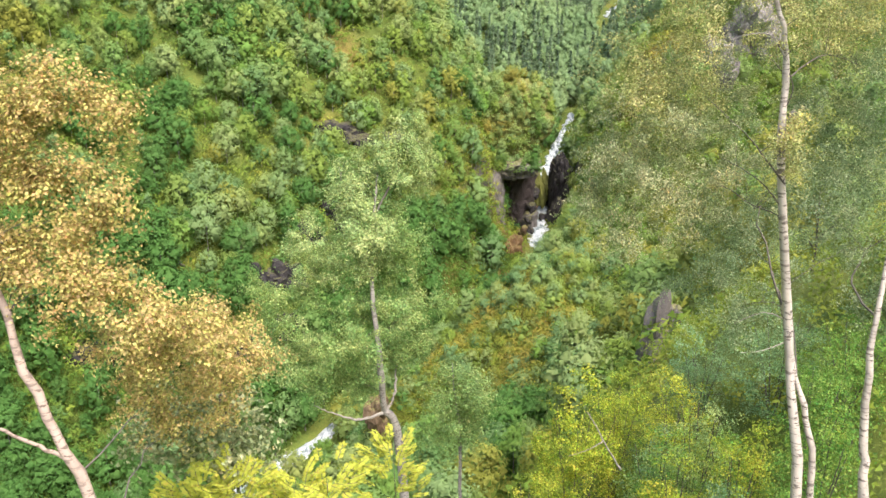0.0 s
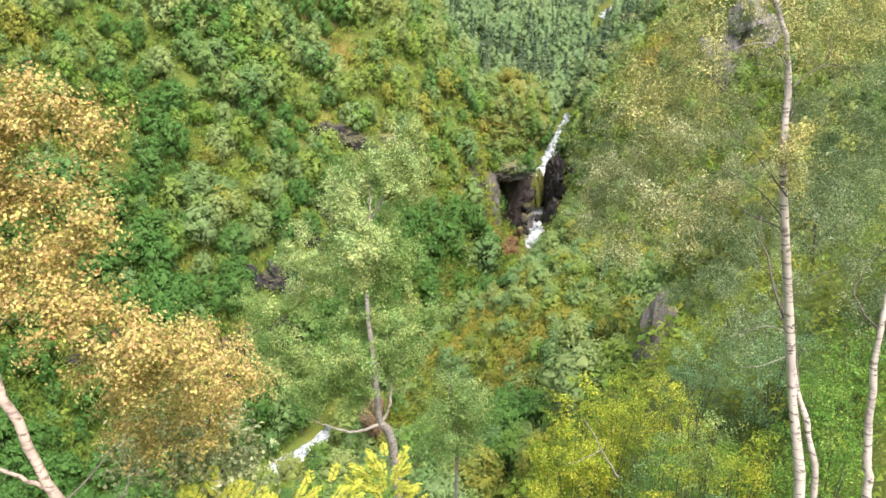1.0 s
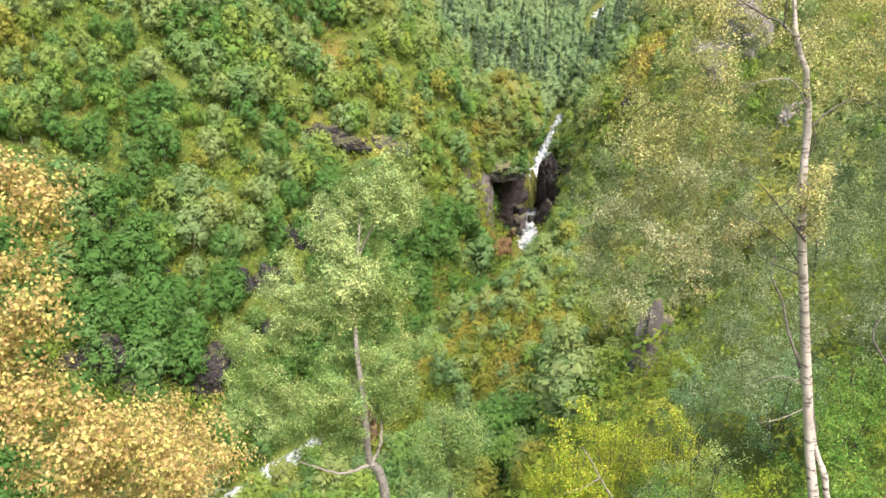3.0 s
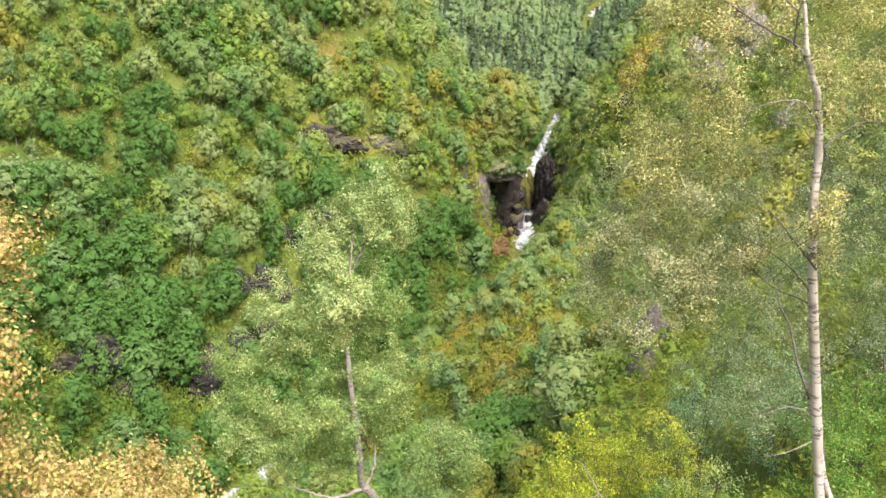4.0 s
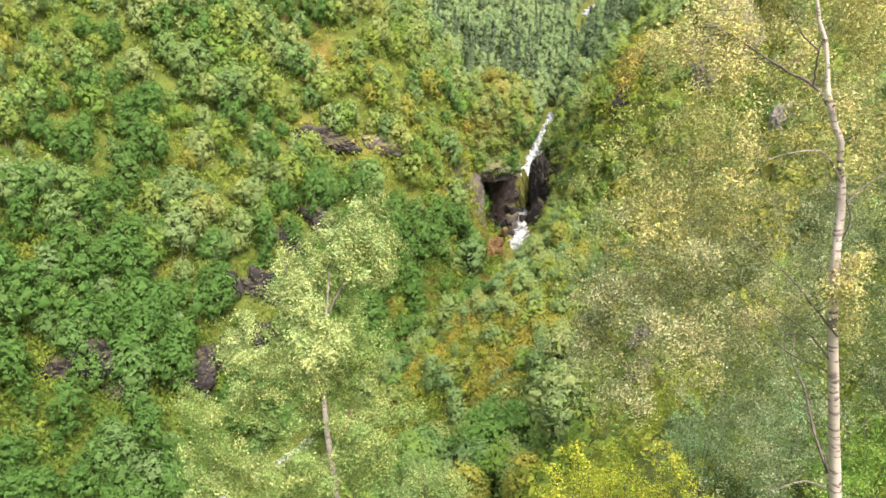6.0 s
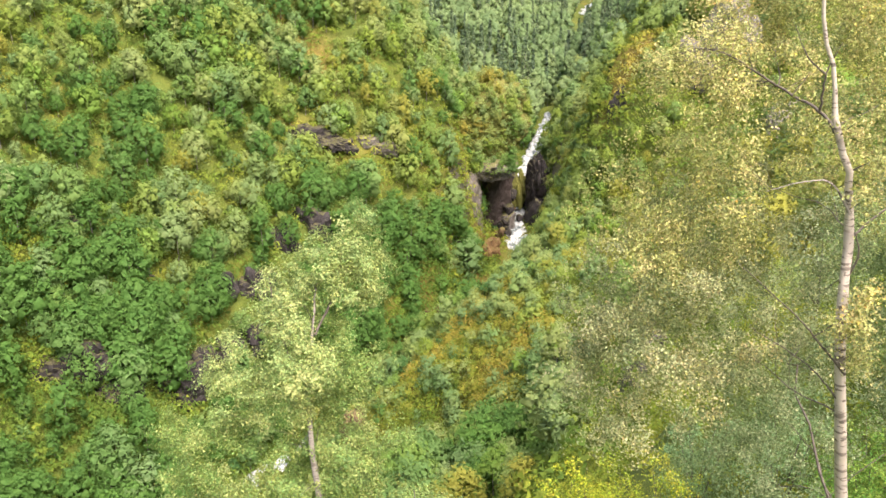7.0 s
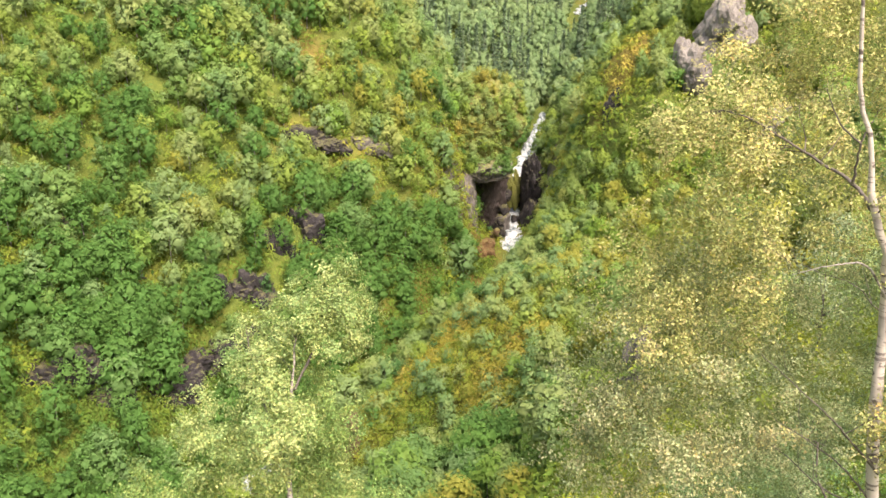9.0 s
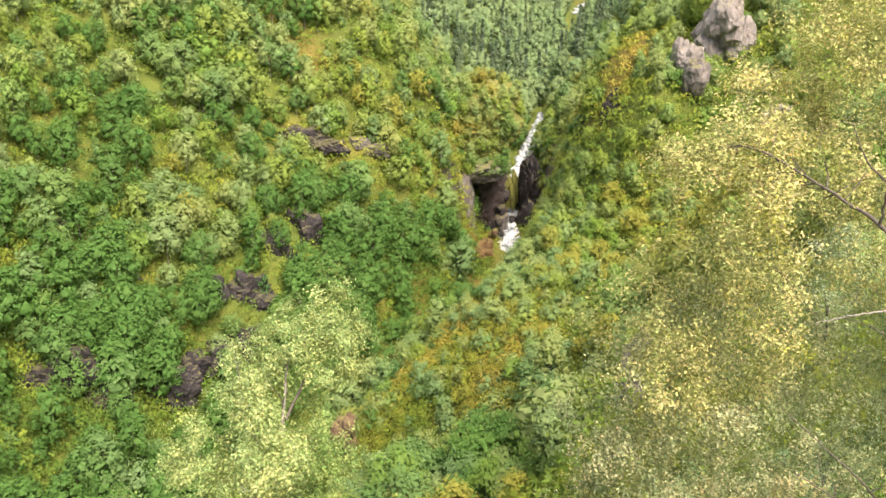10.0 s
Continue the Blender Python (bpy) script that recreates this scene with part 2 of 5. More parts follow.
# ---- the lie of the land: a river in a gorge, with a section of each bank by station ----
RIVER = np.array([(-350, -322, -6), (-143, -23, -2), (-86, 59, 0), (-38, 128, 3), (-2, 180, 8), (26.5, 228, 11), (32.5, 261, 14),
                  (41, 300, 22), (52, 332, 35), (64, 378, 43), (88, 452, 57), (116, 557, 66.5), (260, 900, 120)], float)
OUT = [0, 3, 8, 15, 25, 35, 55, 75, 88, 96, 102, 120, 200, 500]
LEFT_DOWN = [0, 1, 3, 6, 12, 27, 54, 74, 84, 90, 95, 108, 160, 260]
LEFT_LOW = [0, 1, 6, 15, 30, 43, 65, 83, 92, 97, 101, 113, 160, 260]
LEFT_BEND = [0, 2, 12, 25, 36, 50, 73, 90, 98, 103, 107, 118, 165, 260]
LEFT_CAVE = [0, 0.4, 3, 33, 52, 65, 82, 94, 101, 105, 109, 120, 165, 260]
LEFT_UP = [0, 0, 1, 2, 3, 6, 17, 34, 46, 54, 60, 77, 140, 300]
RIGHT_DOWN = [0, 0.5, 2, 5, 12, 22, 38, 52, 71, 80, 86, 97, 140, 260]
RIGHT_LOW = [0, 1, 6, 13, 20, 28, 40, 52, 71, 80, 86, 97, 140, 260]
RIGHT_BEND = [0, 1, 5, 11, 24, 56, 78, 88, 93, 97, 100, 110, 150, 260]
RIGHT_FALL = [0, 0.4, 8, 31, 40, 48, 62, 75, 83, 88, 92, 103, 150, 260]
RIGHT_UP = [0, 0.6, 10, 18, 26, 36, 52, 67, 76, 81, 85, 97, 150, 300]
LEFTS = [LEFT_DOWN] * 3 + [LEFT_LOW, LEFT_BEND] + [LEFT_CAVE] * 2 + [LEFT_UP] * 6
RIGHTS = [RIGHT_DOWN] * 4 + [RIGHT_LOW] + [RIGHT_BEND, RIGHT_FALL] + [RIGHT_UP] * 6


def river_fine():
    pts, par = [], []
    for k in range(len(RIVER) - 1):
        a, b, c, d = RIVER[max(k - 1, 0)], RIVER[k], RIVER[k + 1], RIVER[min(k + 2, len(RIVER) - 1)]
        for q in range(10):
            t = q / 10
            pts.append(0.5 * (2 * b + (c - a) * t + (2 * a - 5 * b + 4 * c - d) * t * t + (3 * b - a - 3 * c + d) * t ** 3))
            par.append(k + t)
    return np.array(pts + [RIVER[-1]]), np.array(par + [len(RIVER) - 1.0])


FINE, FINE_PAR = river_fine()


def along(x, y):
    """Distance to the river (positive on the right bank), station and bed height."""
    best = np.full(x.shape, 1e9)
    side, stat, bed = np.zeros_like(x), np.zeros_like(x), np.zeros_like(x)
    for k in range(len(FINE) - 1):
        a, b = FINE[k], FINE[k + 1]
        ex, ey = b[0] - a[0], b[1] - a[1]
        t = np.clip(((x - a[0]) * ex + (y - a[1]) * ey) / (ex * ex + ey * ey), 0, 1)
        dx, dy = x - a[0] - t * ex, y - a[1] - t * ey
        d = np.hypot(dx, dy)
        m = d < best
        best = np.where(m, d, best)
        side = np.where(m, np.sign(dx * ey - dy * ex), side)
        stat = np.where(m, FINE_PAR[k] + t * (FINE_PAR[k + 1] - FINE_PAR[k]), stat)
        bed = np.where(m, a[2] + t * (b[2] - a[2]), bed)
    return best, side, stat, bed


def beside(x, y, a, b, wide):
    """One on the line from a to b, falling off to its sides."""
    ex, ey = b[0] - a[0], b[1] - a[1]
    t = np.clip(((x - a[0]) * ex + (y - a[1]) * ey) / (ex * ex + ey * ey), 0, 1)
    return np.exp(-((x - a[0] - t * ex) ** 2 + (y - a[1] - t * ey) ** 2) / wide ** 2)


# spurs and hollows of the right bank: (x, y, rise, radius)
SPURS = [(20, 131, 9.0, 11), (10, 136, 9.0, 9), (5, 128, -2.6, 9), (-2, 128, 2.7, 9), (12.7, 98, 11.0, 8), (8, 99, -1.5, 7), (42, 180, 7.3, 11), (38, 194, 15.6, 9),
         (31, 166, 4.4, 11), (4, 75, -5.8, 13), (52, 190, 12.9, 12), (60, 180, 3.9, 12), (26, 150, 7.5, 11), (48, 168, 19.3, 11), (17, 75, -7.5, 10), (46.5, 186, 7.5, 6.5)]


def ground(x, y):
    x, y = np.atleast_1d(np.asarray(x, float)), np.atleast_1d(np.asarray(y, float))
    d, side, stat, bed = along(x, y)
    w = d + np.minimum(d / 12, 1) * (2.6 * vnoise(x / 17, y / 17, 3) + 1.2 * vnoise(x / 6, y / 6, 4))
    w = np.maximum(w, 0)
    k = np.clip(np.floor(stat).astype(int), 0, len(RIVER) - 2)
    f = stat - k
    f = f * f * (3 - 2 * f)
    z = np.zeros_like(x)
    lefts = np.array([np.interp(w, OUT, h) for h in LEFTS])
    rights = np.array([np.interp(w, OUT, h) for h in RIGHTS])
    n = np.arange(len(x.ravel())).reshape(x.shape)
    lv = lefts.reshape(len(LEFTS), -1)
    rv = rights.reshape(len(RIGHTS), -1)
    kf, ff, nf = k.ravel(), f.ravel(), n.ravel()
    lh = (lv[kf, nf] * (1 - ff) + lv[kf + 1, nf] * ff).reshape(x.shape)
    rh = (rv[kf, nf] * (1 - ff) + rv[kf + 1, nf] * ff).reshape(x.shape)
    z = bed + np.where(side > 0, rh, lh)
    z = z + 8 * beside(x, y, (-3, 131), (21, 116), 9) - 13 * beside(x, y, (-8, 111), (13, 95), 8)
    for cx, cy, rise, r in SPURS:
        z = z + rise * np.exp(-((x - cx) ** 2 + (y - cy) ** 2) / r ** 2)
    z = z + 5 * np.exp(-((x - 11) ** 2 + (y - 26) ** 2) / 8.0 ** 2)
    near = np.exp(-((x + 3) ** 2 + (y - 6) ** 2) / (2 * 9.0 ** 2))
    rough = np.minimum(d / 25, 1) * (1 - 0.85 * np.exp(-(x * x + y * y) / 30.0 ** 2))
    z = z + rough * (2.2 * vnoise(x / 23, y / 23, 1) + 1.1 * vnoise(x / 9, y / 9, 2))
    # small ledges
    step = 7.0 + 2.0 * vnoise(x / 40, y / 40, 9)
    q = z / step
    fr = q - np.floor(q)
    ledge = (np.floor(q) + np.clip((fr - 0.25) / 0.5, 0, 1)) * step
    z = z + rough * 0.45 * np.clip(0.5 + vnoise(x / 28, y / 28, 11), 0, 1) * (ledge - z)
    z = z + 5.5 * near + 0.12 * vnoise(x / 1.3, y / 1.3, 6) + 0.25 * vnoise(x / 3.1, y / 3.1, 7)
    return np.minimum(z, 200 + 0.1 * np.hypot(x, y))


def gz(x, y):
    return float(ground(np.array([x]), np.array([y]))[0])


def heathy(x, y):
    """The open shelf above the drop, with low shrubs only."""
    return np.clip(1.6 * np.exp(-(((x - 9) / 19) ** 2 + ((y - 115) / 17) ** 2)), 0, 1)


def spaced(stops):
    """Grid lines: (from, to, step) in turn."""
    out = []
    for a, b, s in stops:
        n = max(1, int(round((b - a) / s)))
        out += list(np.linspace(a, b, n, endpoint=False))
    return np.array(out + [stops[-1][1]])


def ochre(x, y):
    """Where the heath has turned to autumn colours."""
    m = np.zeros(len(x))
    for cx, cy, r in ((21, 258, 15), (17, 238, 9), (44.5, 180, 7), (49.5, 184, 9), (-26, 222, 7), (-28, 199, 6), (1, 127, 11), (4, 194, 13), (16, 112, 8), (8, 212, 8), (16, 222, 9), (52, 214, 8), (-38, 228, 5)):
        m = np.maximum(m, np.exp(-((x - cx) ** 2 + (y - cy) ** 2) / r ** 2))
    return m


GRID = []


def sit(x, y):
    """Height of the ground's mesh."""
    gx, gy, h = GRID
    i, j = np.clip(np.searchsorted(gx, x) - 1, 0, len(gx) - 2), np.clip(np.searchsorted(gy, y) - 1, 0, len(gy) - 2)
    f, g = (x - gx[i]) / (gx[i + 1] - gx[i]), (y - gy[j]) / (gy[j + 1] - gy[j])
    return (h[j, i] * (1 - f) + h[j, i + 1] * f) * (1 - g) + (h[j + 1, i] * (1 - f) + h[j + 1, i + 1] * f) * g


def build_ground():
    gx = spaced([(-1600, -400, 150), (-400, -140, 13), (-140, -16, 1.7), (-16, 16, 0.7), (16, 120, 1.7), (120, 400, 10), (400, 1600, 150)])
    gy = spaced([(-1200, -200, 120), (-200, -20, 12), (-20, 32, 0.8), (32, 340, 1.7), (340, 520, 5), (520, 900, 25), (900, 2400, 150)])
    X, Y = np.meshgrid(gx, gy)
    Z = ground(X.ravel(), Y.ravel())
    nx, ny = len(gx), len(gy)
    v = np.stack([X.ravel(), Y.ravel(), Z], 1)
    i = (np.arange(ny - 1)[:, None] * nx + np.arange(nx - 1)[None]).ravel()
    f = np.stack([i, i + 1, i + nx + 1, i + nx], 1)
    GRID.extend([gx, gy, Z.reshape(ny, nx)])
    tagged(new("ground", mesh_of("ground", v, f, soil, ochre(X.ravel(), Y.ravel()), True)), "steep heathy valley sides with ledges of bare rock", "ground", kind="structure")


build_ground()


def build_river(first, last, rows):
    rng = np.random.default_rng(5)
    cols = 17
    par = np.linspace(first, last, rows)
    idx = np.interp(par, FINE_PAR, np.arange(len(FINE)))
    c = np.stack([np.interp(idx, np.arange(len(FINE)), FINE[:, a]) for a in range(3)], 1)
    tan = np.gradient(c[:, :2], axis=0)
    tan /= np.linalg.norm(tan, axis=1, keepdims=True)
    right = np.stack([tan[:, 1], -tan[:, 0]], 1)
    wide = np.interp(par, [1, 3.18, 3.3, 4, 5, 5.3, 5.39, 5.48, 5.75, 5.9, 6.05, 6.25, 6.6, 7, 7.6, 8, 10, 10.7], [3.2, 3.6, 1.4, 1.0, 0.6, 0.6, 1.2, 5.4, 5.0, 3.0, 2.0, 3.0, 3.8, 3.8, 2.4, 1.3, 3.6, 5])
    run = np.concatenate([[0], np.cumsum(np.linalg.norm(np.diff(c, axis=0), axis=1))])
    # the bed falls in short steps, and each edge wanders by itself
    lip = np.floor(run / 3.1) * 3.1
    drop = np.interp(lip + 3.1 * np.clip((run - lip) / 3.1 * 2.2 - 1.2, 0, 1), run, c[:, 2])
    left = wide * (1 + 0.35 * vnoise(run / 2.3, 0 * run, 8) + 0.2 * rng.standard_normal(rows))
    rite = wide * (1 + 0.35 * vnoise(run / 2.7, 0 * run + 9, 8) + 0.2 * rng.standard_normal(rows))
    q = np.linspace(-1, 1, cols)
    s = np.where(q[None] < 0, left[:, None], rite[:, None]) * q[None] + 0.06 * rng.standard_normal((rows, cols))
    x, y = c[:, :1] + right[:, :1] * s, c[:, 1:2] + right[:, 1:] * s
    z = 0.45 * c[:, 2:] + 0.55 * drop[:, None] + 0.85 + np.interp(par, [6.1, 6.35, 7.6, 8], [0, 0.8, 0.8, 0])[:, None] + 0.5 * vnoise(s / 0.9, run[:, None] / 1.6 + 0 * s, 14) + 0.16 * rng.standard_normal((rows, cols)) - 0.9 * np.abs(q[None]) ** 4
    v = np.stack([x.ravel(), y.ravel(), z.ravel()], 1)
    i = (np.arange(rows - 1)[:, None] * cols + np.arange(cols - 1)[None]).ravel()
    f = np.stack([i, i + cols, i + cols + 1, i + 1], 1)
    tagged(new("water", mesh_of("water", v, f, water_mat, smooth=True)), "foaming white mountain river in a rocky gorge", "river", kind="structure")


build_river(1.2, 8.15, 420)
build_river(10.8, 11.12, 30)


# ---- plants ----
def leaf_quads(centers, normals, sizes, rng, slim=0.6):
    """Kite-shaped leaves, folded a little along the midrib: four corners each."""
    n = len(centers)
    a = np.cross(normals, rng.standard_normal((n, 3)))
    a /= np.linalg.norm(a, axis=1, keepdims=True) + 1e-9
    b = np.cross(normals, a)
    s = sizes[:, None]
    fold = normals * s * 0.16
    v = np.stack([centers - a * s * 0.5, centers + b * s * slim * 0.5 - a * s * 0.06 + fold, centers + a * s * 0.5, centers - b * s * slim * 0.5 - a * s * 0.06 + fold], 1)
    return v.reshape(-1, 3), np.arange(4 * n).reshape(n, 4)


def sprays(centers, normals, sizes, rng, hang=0.0):
    """Small three-cornered sprays of foliage, which may hang down."""
    n = len(centers)
    a = unit(np.cross(normals, rng.standard_normal((n, 3))))
    a = unit(a - hang * (np.array([0, 0, 1.0]) - normals[:, 2:] * normals))
    b = np.cross(normals, a)
    s = sizes[:, None]
    w = 0.30 + 0.25 * rng.random((n, 1))
    v = np.stack([centers - a * s * 0.55 + b * s * 0.1, centers + a * s * 0.55 - b * s * w * 0.7, centers + b * s * w + a * s * 0.1], 1)
    return v.reshape(-1, 3), np.arange(3 * n).reshape(n, 3)


def tube(points, radii, sides=6):
    points = np.asarray(points, float)
    n = len(points)
    tan = np.gradient(points, axis=0)
    tan /= np.linalg.norm(tan, axis=1, keepdims=True) + 1e-9
    ref = np.where(np.abs(tan[:, 2:3]) > 0.9, np.array([[1.0, 0, 0]]), np.array([[0, 0, 1.0]]))
    a = np.cross(tan, ref)
    a /= np.linalg.norm(a, axis=1, keepdims=True) + 1e-9
    b = np.cross(tan, a)
    ang = np.arange(sides) / sides * 2 * np.pi
    ring = points[:, None] + np.asarray(radii)[:, None, None] * (np.cos(ang)[None, :, None] * a[:, None] + np.sin(ang)[None, :, None] * b[:, None])
    i, j = np.meshgrid(np.arange(n - 1), np.arange(sides), indexing="ij")
    k = (j + 1) % sides
    f = np.stack([i * sides + j, i * sides + k, (i + 1) * sides + k, (i + 1) * sides + j], -1).reshape(-1, 4)
    return ring.reshape(-1, 3), f


def joined(pieces):
    vs, fs, o = [], [], 0
    for v, f in pieces:
        vs.append(v), fs.append(f + o)
        o += len(v)
    return np.concatenate(vs), np.concatenate(fs)


def unit(v):
    return v / (np.linalg.norm(v, axis=1, keepdims=True) + 1e-9)


CLUMP = np.array([(1, 0, 0), (-1, 0, 0), (0, 1, 0), (0, -1, 0), (0, 0, 1), (0, 0, -1)], float)
CLUMP_FACES = np.array([(i, j, k) if a * b * c > 0 else (j, i, k) for i, a in ((0, 1), (1, -1)) for j, b in ((2, 1), (3, -1)) for k, c in ((4, 1), (5, -1))])


def crown_points(rng, count, height, width, low, puffs, core_size=0.38):
    """Leaf places, facings and shading normals of a round, uneven crown made of puffs of foliage."""
    c, nrm, soft, core = [], [], [], []
    per = count // puffs
    heart = np.array([0, 0, height * (0.35 + 0.35 * low)])
    for k in range(puffs):
        t = (k + rng.random()) / puffs
        r = width * 0.5 * math.sin(math.pi * min(0.97, 0.20 + 0.74 * t)) ** 0.7
        az = k * 2.4 + rng.random() * 1.2
        off = r * (0.28 + 0.52 * rng.random())
        mid = np.array([math.cos(az) * off, math.sin(az) * off, height * (low + (0.93 - low) * t)])
        size = width * (0.17 + 0.10 * rng.random()) * (1.12 - 0.34 * t) * (15 / puffs) ** 0.4
        d = rng.standard_normal((per, 3))
        d[:, 2] += 0.55
        d = unit(d)
        rad = size * (0.56 + 0.80 * rng.random((per, 1)) ** 1.2)
        spot = mid + d * rad * np.array([1, 1, 0.9])
        out = unit((spot - heart) / np.array([width, width, height]))
        c.append(spot)
        nrm.append(unit(d + 0.6 * out + np.array([0, 0, 0.2]) + 0.45 * rng.standard_normal((per, 3))))
        soft.append(unit(0.50 * d + 1.0 * out + np.array([0, 0, 0.15]) + 0.20 * rng.standard_normal((per, 3))))
        inner = mid + CLUMP * size * (core_size + 0.25 * rng.random((6, 1)))
        core.append((inner, unit(0.50 * CLUMP + 1.0 * unit((inner - heart) / np.array([width, width, height])))))
    return np.concatenate(c), np.concatenate(nrm), np.concatenate(soft), core


def broadleaf_shape(seed, leaves, height=8.0, width=4.8, low=0.22, puffs=15, size=0.42, limbs=0, dense=True, core_size=0.38):
    """Trunk, then crown with its shading normals: dense clumps inside, sprays of leaves over them."""
    rng = np.random.default_rng(seed)
    c, n, soft, core = crown_points(rng, leaves, height, width, low, puffs, core_size)
    v, f = sprays(c, n, size * (0.65 + 0.85 * rng.random(len(c))), rng, 1.1)
    lean = rng.standard_normal(2) * 0.3
    ts = np.linspace(0, 1, 4)
    stem = np.stack([lean[0] * ts ** 2, lean[1] * ts ** 2, -0.8 + ts * height * 0.9], 1)
    pieces = [tube(stem, 0.13 * (1.05 - ts), 4)]
    for k in range(limbs):
        h = 0.3 + 0.1 * k
        az = k * 2.4 + rng.random()
        u = np.linspace(0, 1, 4)
        base = np.array([lean[0] * h * h, lean[1] * h * h, -0.8 + h * height * 0.9])
        limb = base + np.stack([np.cos(az) * u * width * 0.36, np.sin(az) * u * width * 0.36, u * height * 0.16], 1)
        pieces.append(tube(limb, 0.05 * (1.1 - u), 4))
    soft = np.repeat(soft, 3, 0)
    if dense:
        v, f = joined([(v, f)] + [(w, CLUMP_FACES) for w, _ in core])
        soft = np.concatenate([soft] + [m for _, m in core])
    return joined(pieces), (v, f, soft)


def spruce_shape(seed, leaves, height=11.0, width=3.4, size=0.6):
    rng = np.random.default_rng(seed)
    t = rng.random(leaves) ** 0.8
    az = rng.random(leaves) * 2 * np.pi
    tier = np.floor(t * 11) / 11
    r = width * 0.5 * (1 - t) * (0.55 + 0.45 * rng.random(leaves)) + 0.1
    z = height * (0.08 + 0.92 * (0.75 * t + 0.25 * tier)) - 0.25 * r
    c = np.stack([np.cos(az) * r, np.sin(az) * r, z], 1)
    n = np.stack([np.cos(az) * 0.7, np.sin(az) * 0.7, np.full(leaves, 0.8)], 1) + 0.4 * rng.standard_normal((leaves, 3))
    n /= np.linalg.norm(n, axis=1, keepdims=True)
    u = np.linspace(0, 1, 3)
    stem = tube(np.stack([0 * u, 0 * u, -0.8 + u * height], 1), 0.16 * (1.03 - u), 4)
    v, f = sprays(c, n, size * (0.6 + 0.7 * rng.random(leaves)), rng)
    soft = unit(np.stack([np.cos(az), np.sin(az), np.full(leaves, 0.55)], 1) + 0.2 * rng.standard_normal((leaves, 3)))
    return stem, (v, f, np.repeat(soft, 3, 0))


def scatter(x0, x1, y0, y1, gap, rng):
    gx, gy = np.meshgrid(np.arange(x0, x1, gap), np.arange(y0, y1, gap))
    x = gx.ravel() + (rng.random(gx.size) - 0.5) * gap * 1.1
    y = gy.ravel() + (rng.random(gx.size) - 0.5) * gap * 1.1
    return x, y


def wedge(x, y, spare=12):
    return np.abs(x - 0.035 * y) < 0.57 * y + spare


def steepness(x, y):
    e = 1.5
    return np.hypot((ground(x + e, y) - ground(x - e, y)) / (2 * e), (ground(x, y + e) - ground(x, y - e)) / (2 * e))


# places that stay free of trees: (x, y, radius), filled by the crags and open heath
CLEAR = [(-26, 199, 8), (-19, 203, 6), (-11, 208, 9), (-26, 179.5, 7), (-30, 171, 7), (-34, 162, 7.5), (-35, 154, 7), (-42, 145.5, 8.5), (-47, 138.5, 8.5),
         (-56, 132, 7), (-64, 130, 8), (-54, 153, 2.5), (-54, 143, 3), (-66, 150, 3), (-11.5, 118, 4), (10, 99, 4), (41.5, 170.5, 7), (44.5, 169.5, 7), (42.5, 175, 6), (44, 180, 6), (46.5, 185, 8), (66, 171, 6.5), (62, 165, 3), (54.5, 164, 5.5), (69, 144, 6), (15.5, 54, 8), (14, 49, 6),
         (20, 234, 6), (23, 241, 9), (24, 247, 7), (15, 238, 9), (13, 232.5, 8), (18, 228, 6), (38, 258, 3.5), (2, 193, 8), (8, 203, 5), (47, 203, 5), (2, 126, 5), (-25, 222, 4), (22, 262, 4), (-31, 132, 8), (-28, 137, 7), (-24, 144, 6), (31, 246, 9), (29, 235, 9), (27, 224, 7), (33, 256, 8)]


def is_clear(x, y):
    m = np.ones(len(x), bool)
    for cx, cy, r in CLEAR:
        m &= np.hypot(x - cx, y - cy) > 0.58 * r + 0.8 * vnoise(x / 2, y / 2, 61)
    return m


